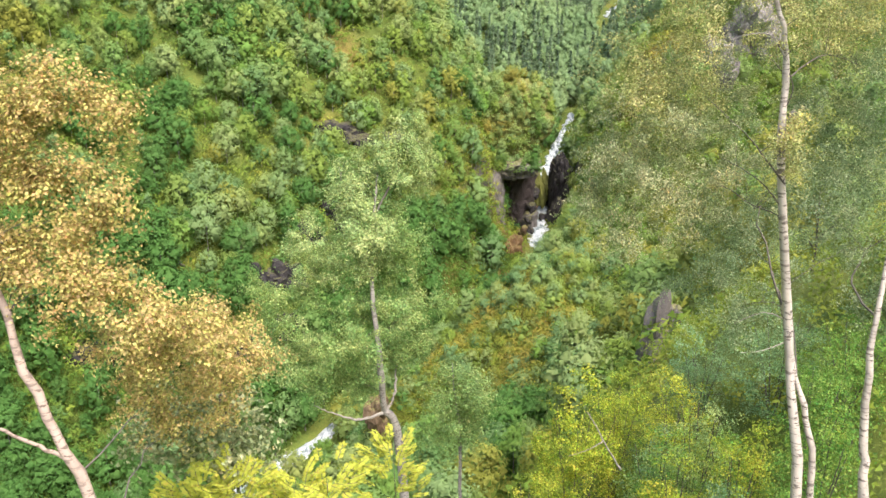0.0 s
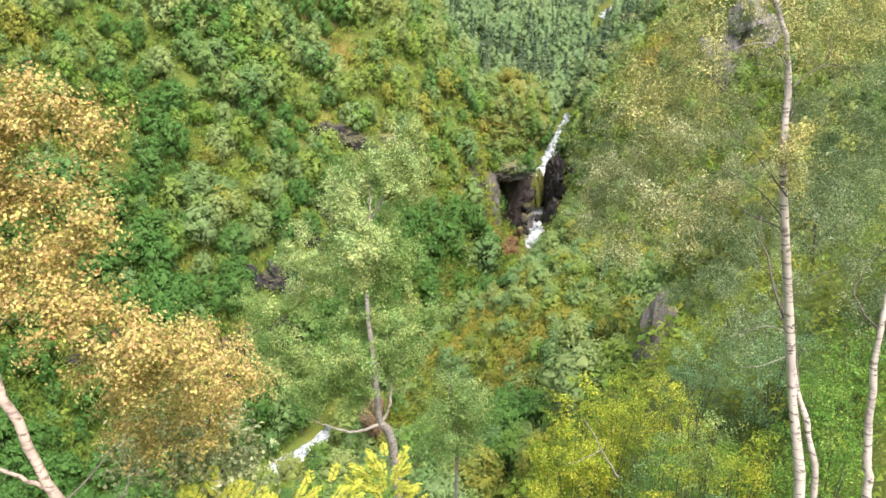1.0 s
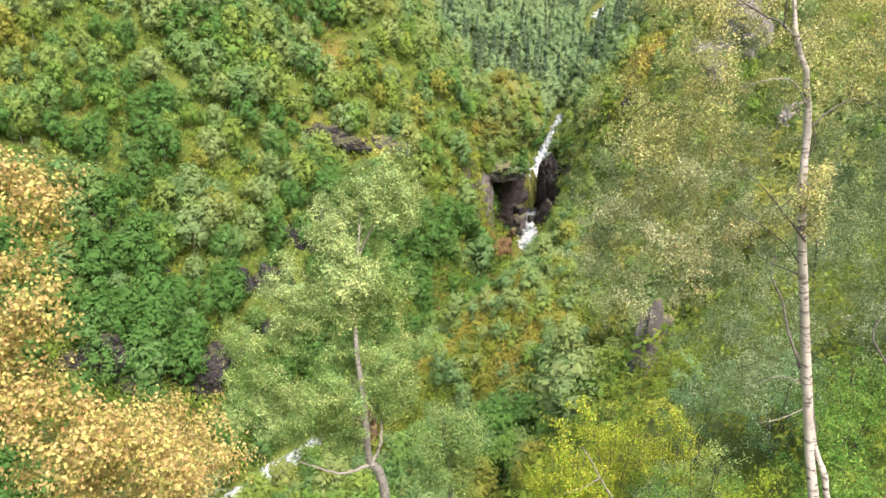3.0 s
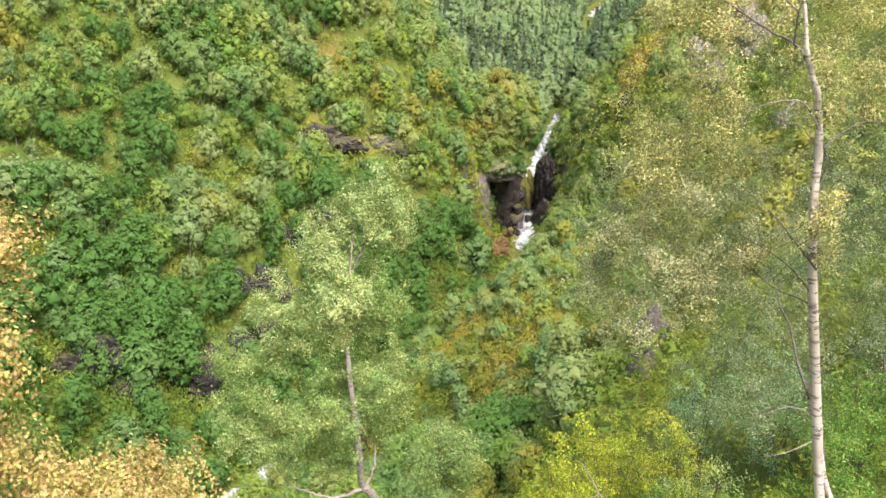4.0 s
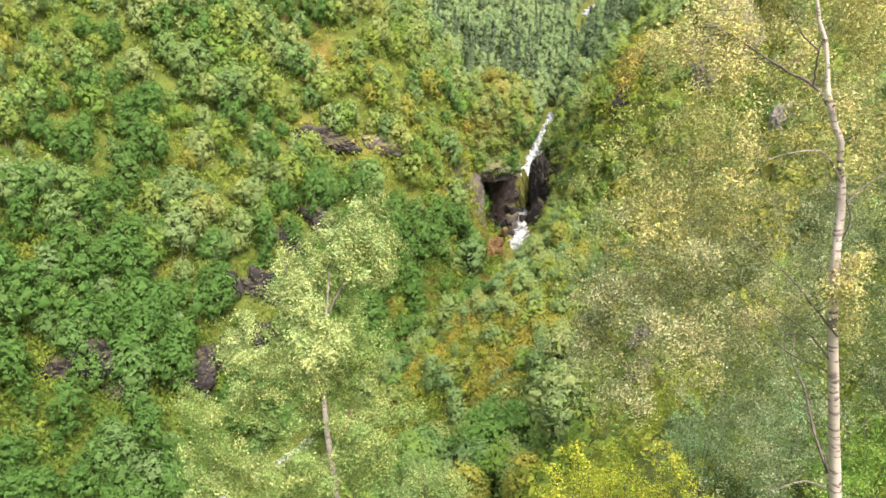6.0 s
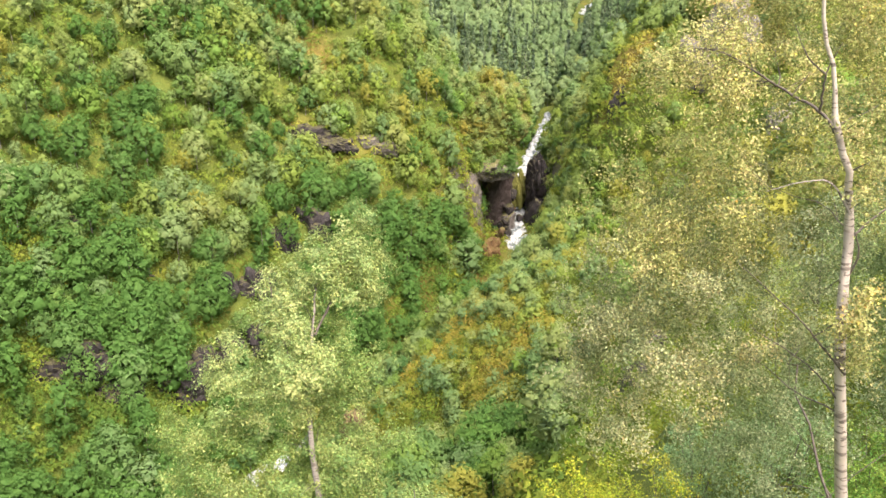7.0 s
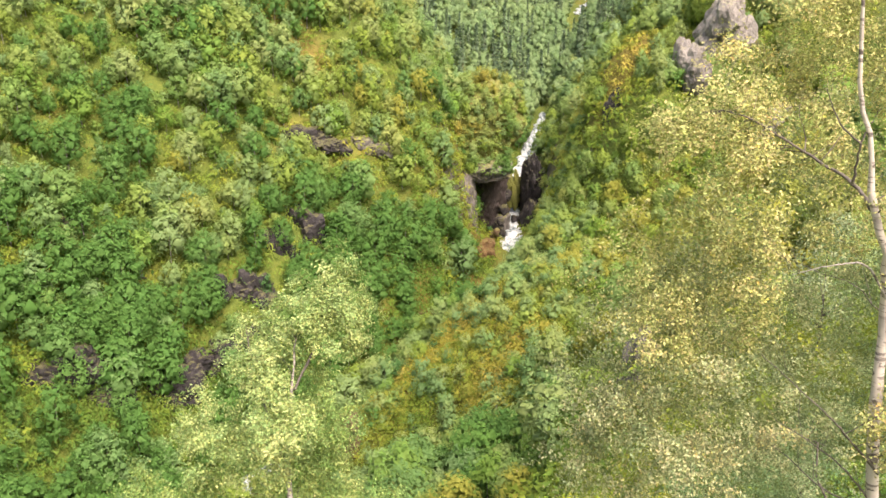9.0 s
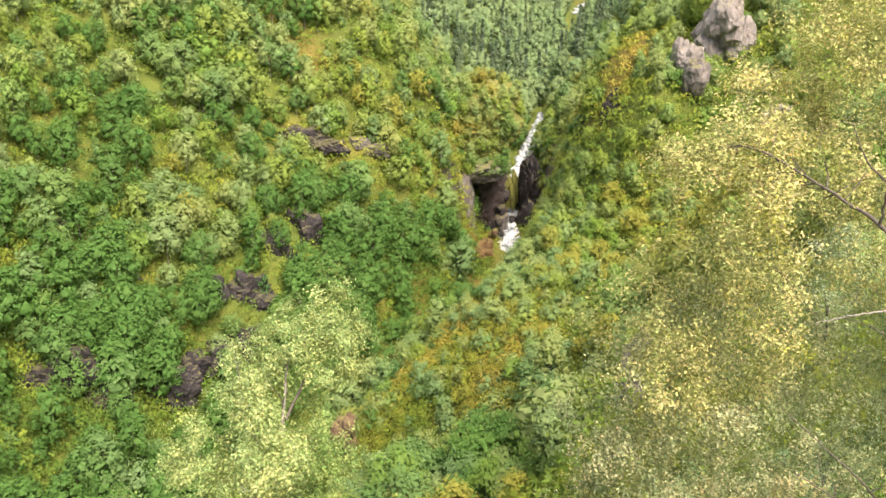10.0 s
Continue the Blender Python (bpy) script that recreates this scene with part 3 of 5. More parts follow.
def build_woods():
    rng = np.random.default_rng(21)
    shapes = [broadleaf_shape(100 + k, 840, 6.0 + 0.7 * (k % 4), 5.8 + 0.5 * (k % 3), 0.16 + 0.07 * (k % 3), 17 + 2 * (k % 4), 0.40) for k in range(7)]
    shapes += [broadleaf_shape(120 + k, 420, 6.0 + 0.7 * (k % 4), 5.8 + 0.5 * (k % 3), 0.14 + 0.06 * (k % 3), 15, 0.50) for k in range(5)]
    fine_shapes = [broadleaf_shape(140 + k, 1500, 6.0 + 0.7 * (k % 4), 5.8 + 0.5 * (k % 3), 0.14 + 0.07 * (k % 3), 22 + 3 * (k % 4), 0.31) for k in range(7)]
    far_shapes = [broadleaf_shape(200 + k, 170, 8.5 + 0.7 * (k % 3), 5.6, 0.14, 10, 0.74, core_size=0.62) for k in range(4)]
    spruces = [spruce_shape(300 + k, 170, 14 + 1.5 * k, 3.2, 1.1) for k in range(3)]
    # trees of the nearer slopes, closer in plan where the slope is steeper
    x, y = scatter(-125, 115, 52, 335, 2.9, rng)
    d, side, stat, bed = along(x, y)
    steep = steepness(x, y)
    shelf = (side > 0) & (stat < 4.6) & (d > 14)
    keep = wedge(x, y) & (d > np.where((stat > 4.7) & (stat < 7), np.where(side < 0, 6.5, 5.2), np.where(stat < 4.7, 2.6, np.where(stat > 7.1, 4.3, 6.0)))) & is_clear(x, y) & ~((side > 0) & (y < 54)) & (steep < 6) & (ground(x, y) < np.where(x > 40, 112, 97)) & (x < np.where(y > 140, 0.36 * y + 16, 0.40 * y + 12))
    keep &= rng.random(len(x)) < np.clip(0.38 * np.sqrt(1 + steep ** 2) * np.where(shelf, 0.95, 1.0) * (1 + 0.35 * vnoise(x / 16, y / 16, 31)) * (1 - 0.55 * ochre(x, y)) * (1 + 0.4 * ((side < 0) & (y < 150))), np.where((side < 0) & (d > 12), 0.32, 0.12), 0.85)
    # a close row along the near bank of the lower river
    u = np.linspace(0.36, 0.72, 12)
    # and a stand of deep green trees below the open shelf
    a, b = scatter(-5, 15, 80, 97, 3.3, rng)
    x = np.concatenate([x[keep], -38 + 36 * u + 3.2 + 1.5 * rng.random(12), a])
    y = np.concatenate([y[keep], 128 + 52 * u - 2.4 + 1.5 * rng.random(12), b])
    d, side, stat, bed = along(x, y)
    keep = np.ones(len(x), bool)
    shelf = (side > 0) & (stat < 4.6) & (d > 14)
    bank = (side > 0) & ((stat[keep] > 4.1) & (stat[keep] < 6) & (d[keep] < 17))
    z = sit(x, y)
    size = 0.66 + 0.80 * rng.random(len(x)) ** 1.3 + 0.18 * vnoise(x / 20, y / 20, 40)
    # low left bank tinted deeper green, the valley's shade put into the colour
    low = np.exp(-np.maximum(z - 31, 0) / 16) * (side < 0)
    size = size * (1 + 0.25 * low)
    size = size * (1 - 0.45 * heathy(x, y))
    size = np.where(bank, 0.42 * size, np.where(shelf & (y > 97), size * 0.6, size))
    # stands higher up are tinted paler, a slight haze put into the colour
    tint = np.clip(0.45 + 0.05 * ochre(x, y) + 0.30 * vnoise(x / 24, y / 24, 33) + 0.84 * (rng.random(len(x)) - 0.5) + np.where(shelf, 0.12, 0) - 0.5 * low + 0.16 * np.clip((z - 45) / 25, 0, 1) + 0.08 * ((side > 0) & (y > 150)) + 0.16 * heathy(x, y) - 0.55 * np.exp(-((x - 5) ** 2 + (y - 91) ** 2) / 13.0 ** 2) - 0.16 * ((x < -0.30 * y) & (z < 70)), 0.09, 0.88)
    pale = (side > 0) & (y > 150) & (rng.random(len(x)) < 0.7)
    tint = np.where(pale, 0.40 + 0.34 * rng.random(len(x)), tint)
    turn = rng.random(len(x)) * 2 * np.pi
    kind = np.where(y > 196, rng.integers(7, 12, len(x)), rng.integers(0, 7, len(x)))
    # the nearest ones are trees of their own
    order = np.argsort(np.hypot(x, y - 20) + 60 * (x > 12))
    single = order[:320]
    bins = []
    for k in range(len(fine_shapes)):
        (tv, tf), (cv, cf, cn) = fine_shapes[k]
        bins.append((mesh_of("trunk", tv, tf, bark_grey, smooth=True), mesh_of("crown", cv, cf, leaf_tree, normals=cn)))
    for i in single:
        tr, cr = bins[kind[i] % 7]
        t = thing("birch_tree", (x[i], y[i], z[i]), "leafy green mountain birch on the steep valley side", "tree", "trees on the valley sides")
        t.rotation_euler[2] = turn[i]
        t.scale = (size[i],) * 3
        part("trunk", tr, t)
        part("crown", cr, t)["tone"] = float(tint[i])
    rest = order[320:]
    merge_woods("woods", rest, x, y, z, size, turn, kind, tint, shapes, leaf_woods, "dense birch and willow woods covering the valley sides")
    # bushes in the gaps between the trees
    bushes_of = [broadleaf_shape(250 + k, 230, 3.0 + 0.3 * k, 3.8, 0.08, 9, 0.42) for k in range(4)]
    u, v = scatter(-125, 100, 66, 300, 2.5, rng)
    d, side, stat, bed = along(u, v)
    keep = wedge(u, v) & (d > np.where(stat > 4.7, 6.0, 2.6)) & is_clear(u, v) & ~((side > 0) & (v < 75)) & (ground(u, v) < 97) & (u < np.where(v > 140, 0.34 * v + 10, 0.22 * v + 10)) & (rng.random(len(u)) < 0.8 - 0.4 * heathy(u, v))
    u, v, side = u[keep], v[keep], side[keep]
    gap = np.array([np.min(np.hypot(x - a, y - b) / np.maximum(size, 0.5)) for a, b in zip(u, v)])
    u, v, side = u[gap > 2.5], v[gap > 2.5], side[gap > 2.5]
    h = sit(u, v)
    # bushes low on the left bank likewise carry valley shade in their tint
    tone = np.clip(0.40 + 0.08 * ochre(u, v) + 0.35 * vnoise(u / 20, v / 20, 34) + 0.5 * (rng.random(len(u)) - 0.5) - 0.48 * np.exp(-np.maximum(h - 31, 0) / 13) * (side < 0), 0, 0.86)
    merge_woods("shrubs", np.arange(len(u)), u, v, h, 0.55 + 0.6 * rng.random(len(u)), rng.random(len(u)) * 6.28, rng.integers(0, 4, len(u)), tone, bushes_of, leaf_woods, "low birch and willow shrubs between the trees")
    # low pale shrubs on the open shelf
    a, b = scatter(-12, 30, 96, 142, 2.5, rng)
    k = (heathy(a, b) > 0.25) & (rng.random(len(a)) < 0.80 - 0.3 * vnoise(a / 6, b / 6, 44))
    a, b = a[k], b[k]
    soft = [broadleaf_shape(270 + k, 420, 3.2 + 0.3 * k, 3.6, 0.05, 12, 0.27) for k in range(4)]
    merge_woods("shelf_shrubs", np.arange(len(a)), a, b, sit(a, b), 0.45 + 0.85 * rng.random(len(a)) ** 1.5, rng.random(len(a)) * 6.28, rng.integers(0, 4, len(a)), rng.choice([0.22, 0.25, 0.46, 0.50, 0.70, 0.74, 0.62], len(a)), soft, leaf_woods, "low grey-green shrubs on the open heathy shelf")
    # the far hillside
    x, y = scatter(-70, 330, 318, 640, 4.6, rng)
    d, side, stat, bed = along(x, y)
    keep = wedge(x, y, 5) & (ground(x, y) < 112) & (x < 0.30 * y + 20) & ((d > np.where(stat < 8.5, 4, 7)) | ((stat > 8.3) & (stat < 9.75))) & (x > 0.02 * y - 60)
    x, y = x[keep], y[keep]
    z = ground(x, y)
    size = 0.85 + 0.65 * rng.random(len(x))
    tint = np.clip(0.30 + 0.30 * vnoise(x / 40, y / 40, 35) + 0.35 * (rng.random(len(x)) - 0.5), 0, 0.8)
    turn = rng.random(len(x)) * 2 * np.pi
    con = rng.random(len(x)) < np.clip(0.06 + 0.65 * vnoise(x / 26, y / 26, 36) + 0.6 * np.exp(-((x - 58) ** 2 + (y - 365) ** 2) / 28.0 ** 2), 0.03, 0.85)
    idx = np.arange(len(x))
    merge_woods("far_woods", idx[~con], x, y, z, size, turn, rng.integers(0, 4, len(x)), tint, far_shapes, leaf_far_hazy, "birch woods on the far hillside, bluish haze put into the leaf colour")
    merge_woods("spruce_woods", idx[con], x, y, z, size, turn, rng.integers(0, 3, len(x)), rng.random(len(x)), spruces, leaf_spruce, "dark spruces among the birches of the far hillside")


def merge_woods(name, which, x, y, z, size, turn, kind, tint, shapes, mat, label):
    """All crowns in one mesh, all trunks in another."""
    cv, cf, cn, ct, tv, tf, o, q = [], [], [], [], [], [], 0, 0
    for i in which:
        ca, sa = math.cos(turn[i]), math.sin(turn[i])
        rot = np.array([[ca, sa, 0], [-sa, ca, 0], [0, 0, 1]])
        (v, f), (w, g, n) = shapes[kind[i]]
        tv.append(v @ rot * size[i] + (x[i], y[i], z[i])), tf.append(f + q)
        cv.append(w @ rot * size[i] + (x[i], y[i], z[i])), cf.append(g + o), cn.append(n @ rot)
        ct.append(np.full(len(w), tint[i]))
        o, q = o + len(w), q + len(v)
    whole = tagged(new(name, mesh_of(name, np.concatenate(cv), np.concatenate(cf), mat, np.concatenate(ct), normals=np.concatenate(cn))), label, "woods", kind="stuff")
    tagged(part("trunks", mesh_of("trunks", np.concatenate(tv), np.concatenate(tf), bark_grey, smooth=True), whole), kind="stuff")


build_woods()


def build_undergrowth():
    rng = np.random.default_rng(77)
    tufts = []
    for k in range(10):
        n, blade = (26, 0.42) if k < 5 else (66, 0.21)
        d = rng.standard_normal((n, 3))
        d[:, 2] = np.abs(d[:, 2]) + 0.2
        d /= np.linalg.norm(d, axis=1, keepdims=True)
        m = d + 0.3 * rng.standard_normal((n, 3))
        m /= np.linalg.norm(m, axis=1, keepdims=True)
        d[:, 2] -= 0.25
        v, f = sprays(d * np.array([1.1, 1.1, 0.8]) * (0.75 + 0.4 * rng.random((n, 1))), m, blade * (0.6 + 0.7 * rng.random(n)), rng)
        tufts.append((v, f, np.repeat(unit(d + np.array([0, 0, 0.35])), 3, 0)))
    x, y = scatter(-118, 108, 40, 335, 1.6, rng)
    d, side, stat, bed = along(x, y)
    keep = wedge(x, y) & (d > np.where(stat < 4.3, 2.6, np.where(stat > 6, 2.8, 4.0))) & (rng.random(len(x)) < 0.62) & (ground(x, y) < np.where(x > 45, 125, 97)) & (x < np.where(y > 140, 0.42 * y + 20, 0.46 * y + 10))
    x, y = x[keep], y[keep]
    # as close on the steep faces as on the level
    u, v = scatter(-118, 60, 60, 300, 1.3, rng)
    d, side, stat, bed = along(u, v)
    face = np.sqrt(1 + steepness(u, v) ** 2)
    k = wedge(u, v) & (d > 4) & (ground(u, v) < 97) & (side < 0) & (rng.random(len(u)) < np.clip((face - 1.1) * np.where(ground(u, v) < 60, 1.0, 0.5), 0, 0.92))
    x, y = np.concatenate([x, u[k]]), np.concatenate([y, v[k]])
    # closer on the open autumn heath and on the near foot of the far bank
    u, v = scatter(32, 76, 142, 204, 1.35, rng)
    k = (u < 0.42 * v + 4) & (ground(u, v) < 110)
    x, y = np.concatenate([x, u[k]]), np.concatenate([y, v[k]])
    u, v = scatter(-84, -30, 100, 152, 1.1, rng)
    x, y = np.concatenate([x, u]), np.concatenate([y, v])
    u, v = scatter(-10, 28, 92, 138, 1.15, rng)
    x, y = np.concatenate([x, u]), np.concatenate([y, v])
    for x0, x1, y0, y1 in ((-9, 26, 98, 138), (-8, 18, 184, 216), (10, 24, 222, 238)):
        u, v = scatter(x0, x1, y0, y1, 0.95, rng)
        k = ochre(u, v) > 0.35
        x, y = np.concatenate([x, u[k]]), np.concatenate([y, v[k]])
    d, side, stat, bed = along(x, y)
    k = d > np.where(stat < 4.3, 3.4, np.where(stat > 6, 2.8, 4.0))
    x, y, d, side, stat = x[k], y[k], d[k], side[k], stat[k]
    shelf = (side > 0) & (stat < 4.8)
    # tufts low on the left bank are tinted darker for the valley's shade
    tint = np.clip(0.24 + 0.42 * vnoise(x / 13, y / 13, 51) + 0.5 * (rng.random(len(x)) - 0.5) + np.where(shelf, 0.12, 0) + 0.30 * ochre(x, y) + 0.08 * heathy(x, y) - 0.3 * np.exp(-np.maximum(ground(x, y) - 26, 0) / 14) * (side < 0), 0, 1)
    size = 0.8 + 1.0 * rng.random(len(x))
    vs, fs, ns, ts, o = [], [], [], [], 0
    z = sit(x, y)
    sx, sy = (sit(x + 1, y) - sit(x - 1, y)) / 2, (sit(x, y + 1) - sit(x, y - 1)) / 2
    fall = np.sqrt(1 + sx ** 2 + sy ** 2)
    x, y, z = x - 0.6 * size * sx / fall, y - 0.6 * size * sy / fall, z + 0.35 * size / fall
    for i in range(len(x)):
        v, f, n = tufts[i % 5 + (5 if -14 < x[i] < 30 and 84 < y[i] < 142 else 0)]
        a = rng.random() * 6.28
        ca, sa = math.cos(a), math.sin(a)
        rot = np.array([[ca, sa, 0], [-sa, ca, 0], [0, 0, 1]])
        w = v @ rot * size[i] + (x[i], y[i], z[i])
        vs.append(w), fs.append(f + o), ns.append(n @ rot), ts.append(np.full(len(w), tint[i]))
        o += len(w)
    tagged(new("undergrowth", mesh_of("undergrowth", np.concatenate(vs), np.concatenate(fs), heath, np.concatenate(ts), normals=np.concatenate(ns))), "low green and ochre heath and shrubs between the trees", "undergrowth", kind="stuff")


build_undergrowth()


def build_near_growth():
    """Grass and low shrubs under the near thicket."""
    rng = np.random.default_rng(79)
    x, y = scatter(3, 32, 11, 52, 1.15, rng)
    keep = (x > 0.10 * y + 2.0) & (rng.random(len(x)) < 0.85)
    x, y = x[keep], y[keep]
    z = sit(x, y)
    sx, sy = (sit(x + 0.8, y) - sit(x - 0.8, y)) / 1.6, (sit(x, y + 0.8) - sit(x, y - 0.8)) / 1.6
    fall = np.sqrt(1 + sx ** 2 + sy ** 2)
    x, y, z = x - 0.4 * sx / fall, y - 0.4 * sy / fall, z + 0.2 / fall
    vs, ts = [], []
    for i in range(len(x)):
        n = 120
        d = rng.standard_normal((n, 3))
        d[:, 2] = np.abs(d[:, 2]) + 0.2
        d /= np.linalg.norm(d, axis=1, keepdims=True)
        m = d + 0.4 * rng.standard_normal((n, 3))
        m /= np.linalg.norm(m, axis=1, keepdims=True)
        tall = 0.5 + 0.7 * rng.random()
        v, f = sprays(d * np.array([0.85, 0.85, tall]) * (0.55 + 0.55 * rng.random((n, 1))), m, 0.16 * (0.6 + 0.7 * rng.random(n)), rng)
        vs.append(v + (x[i], y[i], z[i])), ts.append(np.full(len(v), np.clip(0.32 + 0.4 * rng.random() * rng.random(), 0, 1)))
    v = np.concatenate(vs)
    tagged(new("shrub_layer", mesh_of("shrub_layer", v, np.arange(len(v)).reshape(-1, 3), heath, np.concatenate(ts))), "grass and low green shrubs under the near thicket", "undergrowth", kind="stuff")


build_near_growth()


# ---- crags: angular blocks of bare rock ----
def block_mesh(size, seed, mat, turn=0.0, rough=0.10, planes=26):
    rng = np.random.default_rng(seed)
    bm = bmesh.new()
    bmesh.ops.create_icosphere(bm, subdivisions=5 if max(size) > 13 or rough > 0.2 else 4 if max(size) > 4.5 else 3, radius=1.0)
    normals = rng.standard_normal((planes, 3)) * np.array([1, 1, 0.7])
    normals /= np.linalg.norm(normals, axis=1, keepdims=True)
    dist = 0.70 + 0.40 * rng.random(planes)
    d = np.array([v.co[:] for v in bm.verts])
    h = d @ normals.T
    r = np.where(h > 0.05, dist[None] / np.maximum(h, 0.05), 1.3).min(1)
    shape = np.array(size) * 0.62
    # joints and ledges
    for k, p in enumerate(d):
        w = Vector(p * shape) * (3.5 if rough > 0.2 else 1.0) + Vector((seed * 3.1, 0, 0))
        crack = abs(noise.noise(Vector((w.x * 0.55, w.y * 0.55, w.z * 0.28)))) + 0.5 * abs(noise.noise(w * 1.3))
        r[k] *= 1 + rough * (2.6 * crack - 0.9 + 0.5 * noise.noise(w * 3.1))
    q = d * r[:, None] * shape
    c, sn = math.cos(turn), math.sin(turn)
    for v, p in zip(bm.verts, q):
        v.co = (p[0] * c - p[1] * sn, p[0] * sn + p[1] * c, p[2])
    me = bpy.data.meshes.new("block")
    bm.to_mesh(me)
    bm.free()
    me.materials.append(mat)
    return me


def crag(place, size, mat, label, seed, blocks=4, name="crag", rough=0.14, planes=26):
    rng = np.random.default_rng(seed)
    t = thing(name, place, label, "rock")
    place = (place[0], place[1] + 0.18 * size[1], place[2] - 0.12 * size[2])
    t.location = place
    for k in range(blocks):
        f = 0.75 if k == 0 else 0.35 + 0.3 * rng.random()
        off = (0, 0, 0) if k == 0 else ((rng.random() - 0.5) * size[0] * 0.9, (rng.random() - 0.5) * size[1] * 0.7, (rng.random() - 0.6) * size[2] * 0.8)
        ob = part("block", block_mesh((size[0] * f, size[1] * f, size[2] * (f + 0.1)), seed * 10 + k, mat, rng.random() * 0.9 - 0.2, rough, planes), t)
        ob.location = off
    return t


def grow_over(name, me, place, tone, label, seed, low=-6, count=520, mat=None):
    """Heath and small trees rooted in the upper faces of a block."""
    rng = np.random.default_rng(seed)
    co, no = np.zeros(len(me.vertices) * 3), np.zeros(len(me.vertices) * 3)
    me.vertices.foreach_get("co", co)
    me.vertices.foreach_get("normal", no)
    co, no = co.reshape(-1, 3), no.reshape(-1, 3)
    ok = np.where((no[:, 2] > -0.2) & (co[:, 2] > low))[0]
    shapes = [broadleaf_shape(700 + k, 260, 4.0 + 0.4 * k, 3.8, 0.10, 11, 0.44)[1] for k in range(4)]
    vs, fs, ns, ts, o = [], [], [], [], 0
    for k, i in enumerate(ok[rng.permutation(len(ok))[:count]]):
        base = co[i] + np.array(place)
        if k < count // 4:
            v, f, soft = shapes[k % 4]
            v = v * (0.55 + 0.6 * rng.random()) + (0, 0, -0.3)
        else:
            n = 24
            d = rng.standard_normal((n, 3))
            d[:, 2] = np.abs(d[:, 2]) + 0.2
            d /= np.linalg.norm(d, axis=1, keepdims=True)
            v, f = joined([sprays(d * np.array([1.0, 1.0, 0.8]), unit(d + 0.3 * rng.standard_normal((n, 3))), 0.42 * (0.6 + 0.7 * rng.random(n)), rng), (CLUMP * np.array([0.42, 0.42, 0.35]), CLUMP_FACES)])
            soft = np.concatenate([np.repeat(unit(d + np.array([0, 0, 0.35])), 3, 0), unit(CLUMP + np.array([0, 0, 0.35]))])
        fs.append(f + o)
        o += len(v)
        vs.append(v + base), ns.append(soft), ts.append(np.full(len(v), np.clip(tone - 0.04 + 0.3 * vnoise(base[:1] / 7, base[2:] / 7, 3)[0] + 0.35 * (rng.random() - 0.5), 0, 1)))
    v = np.concatenate(vs)
    tagged(new(name, mesh_of(name, v, np.concatenate(fs), mat or heath, np.concatenate(ts), normals=np.concatenate(ns))), label, "scrub", kind="stuff")


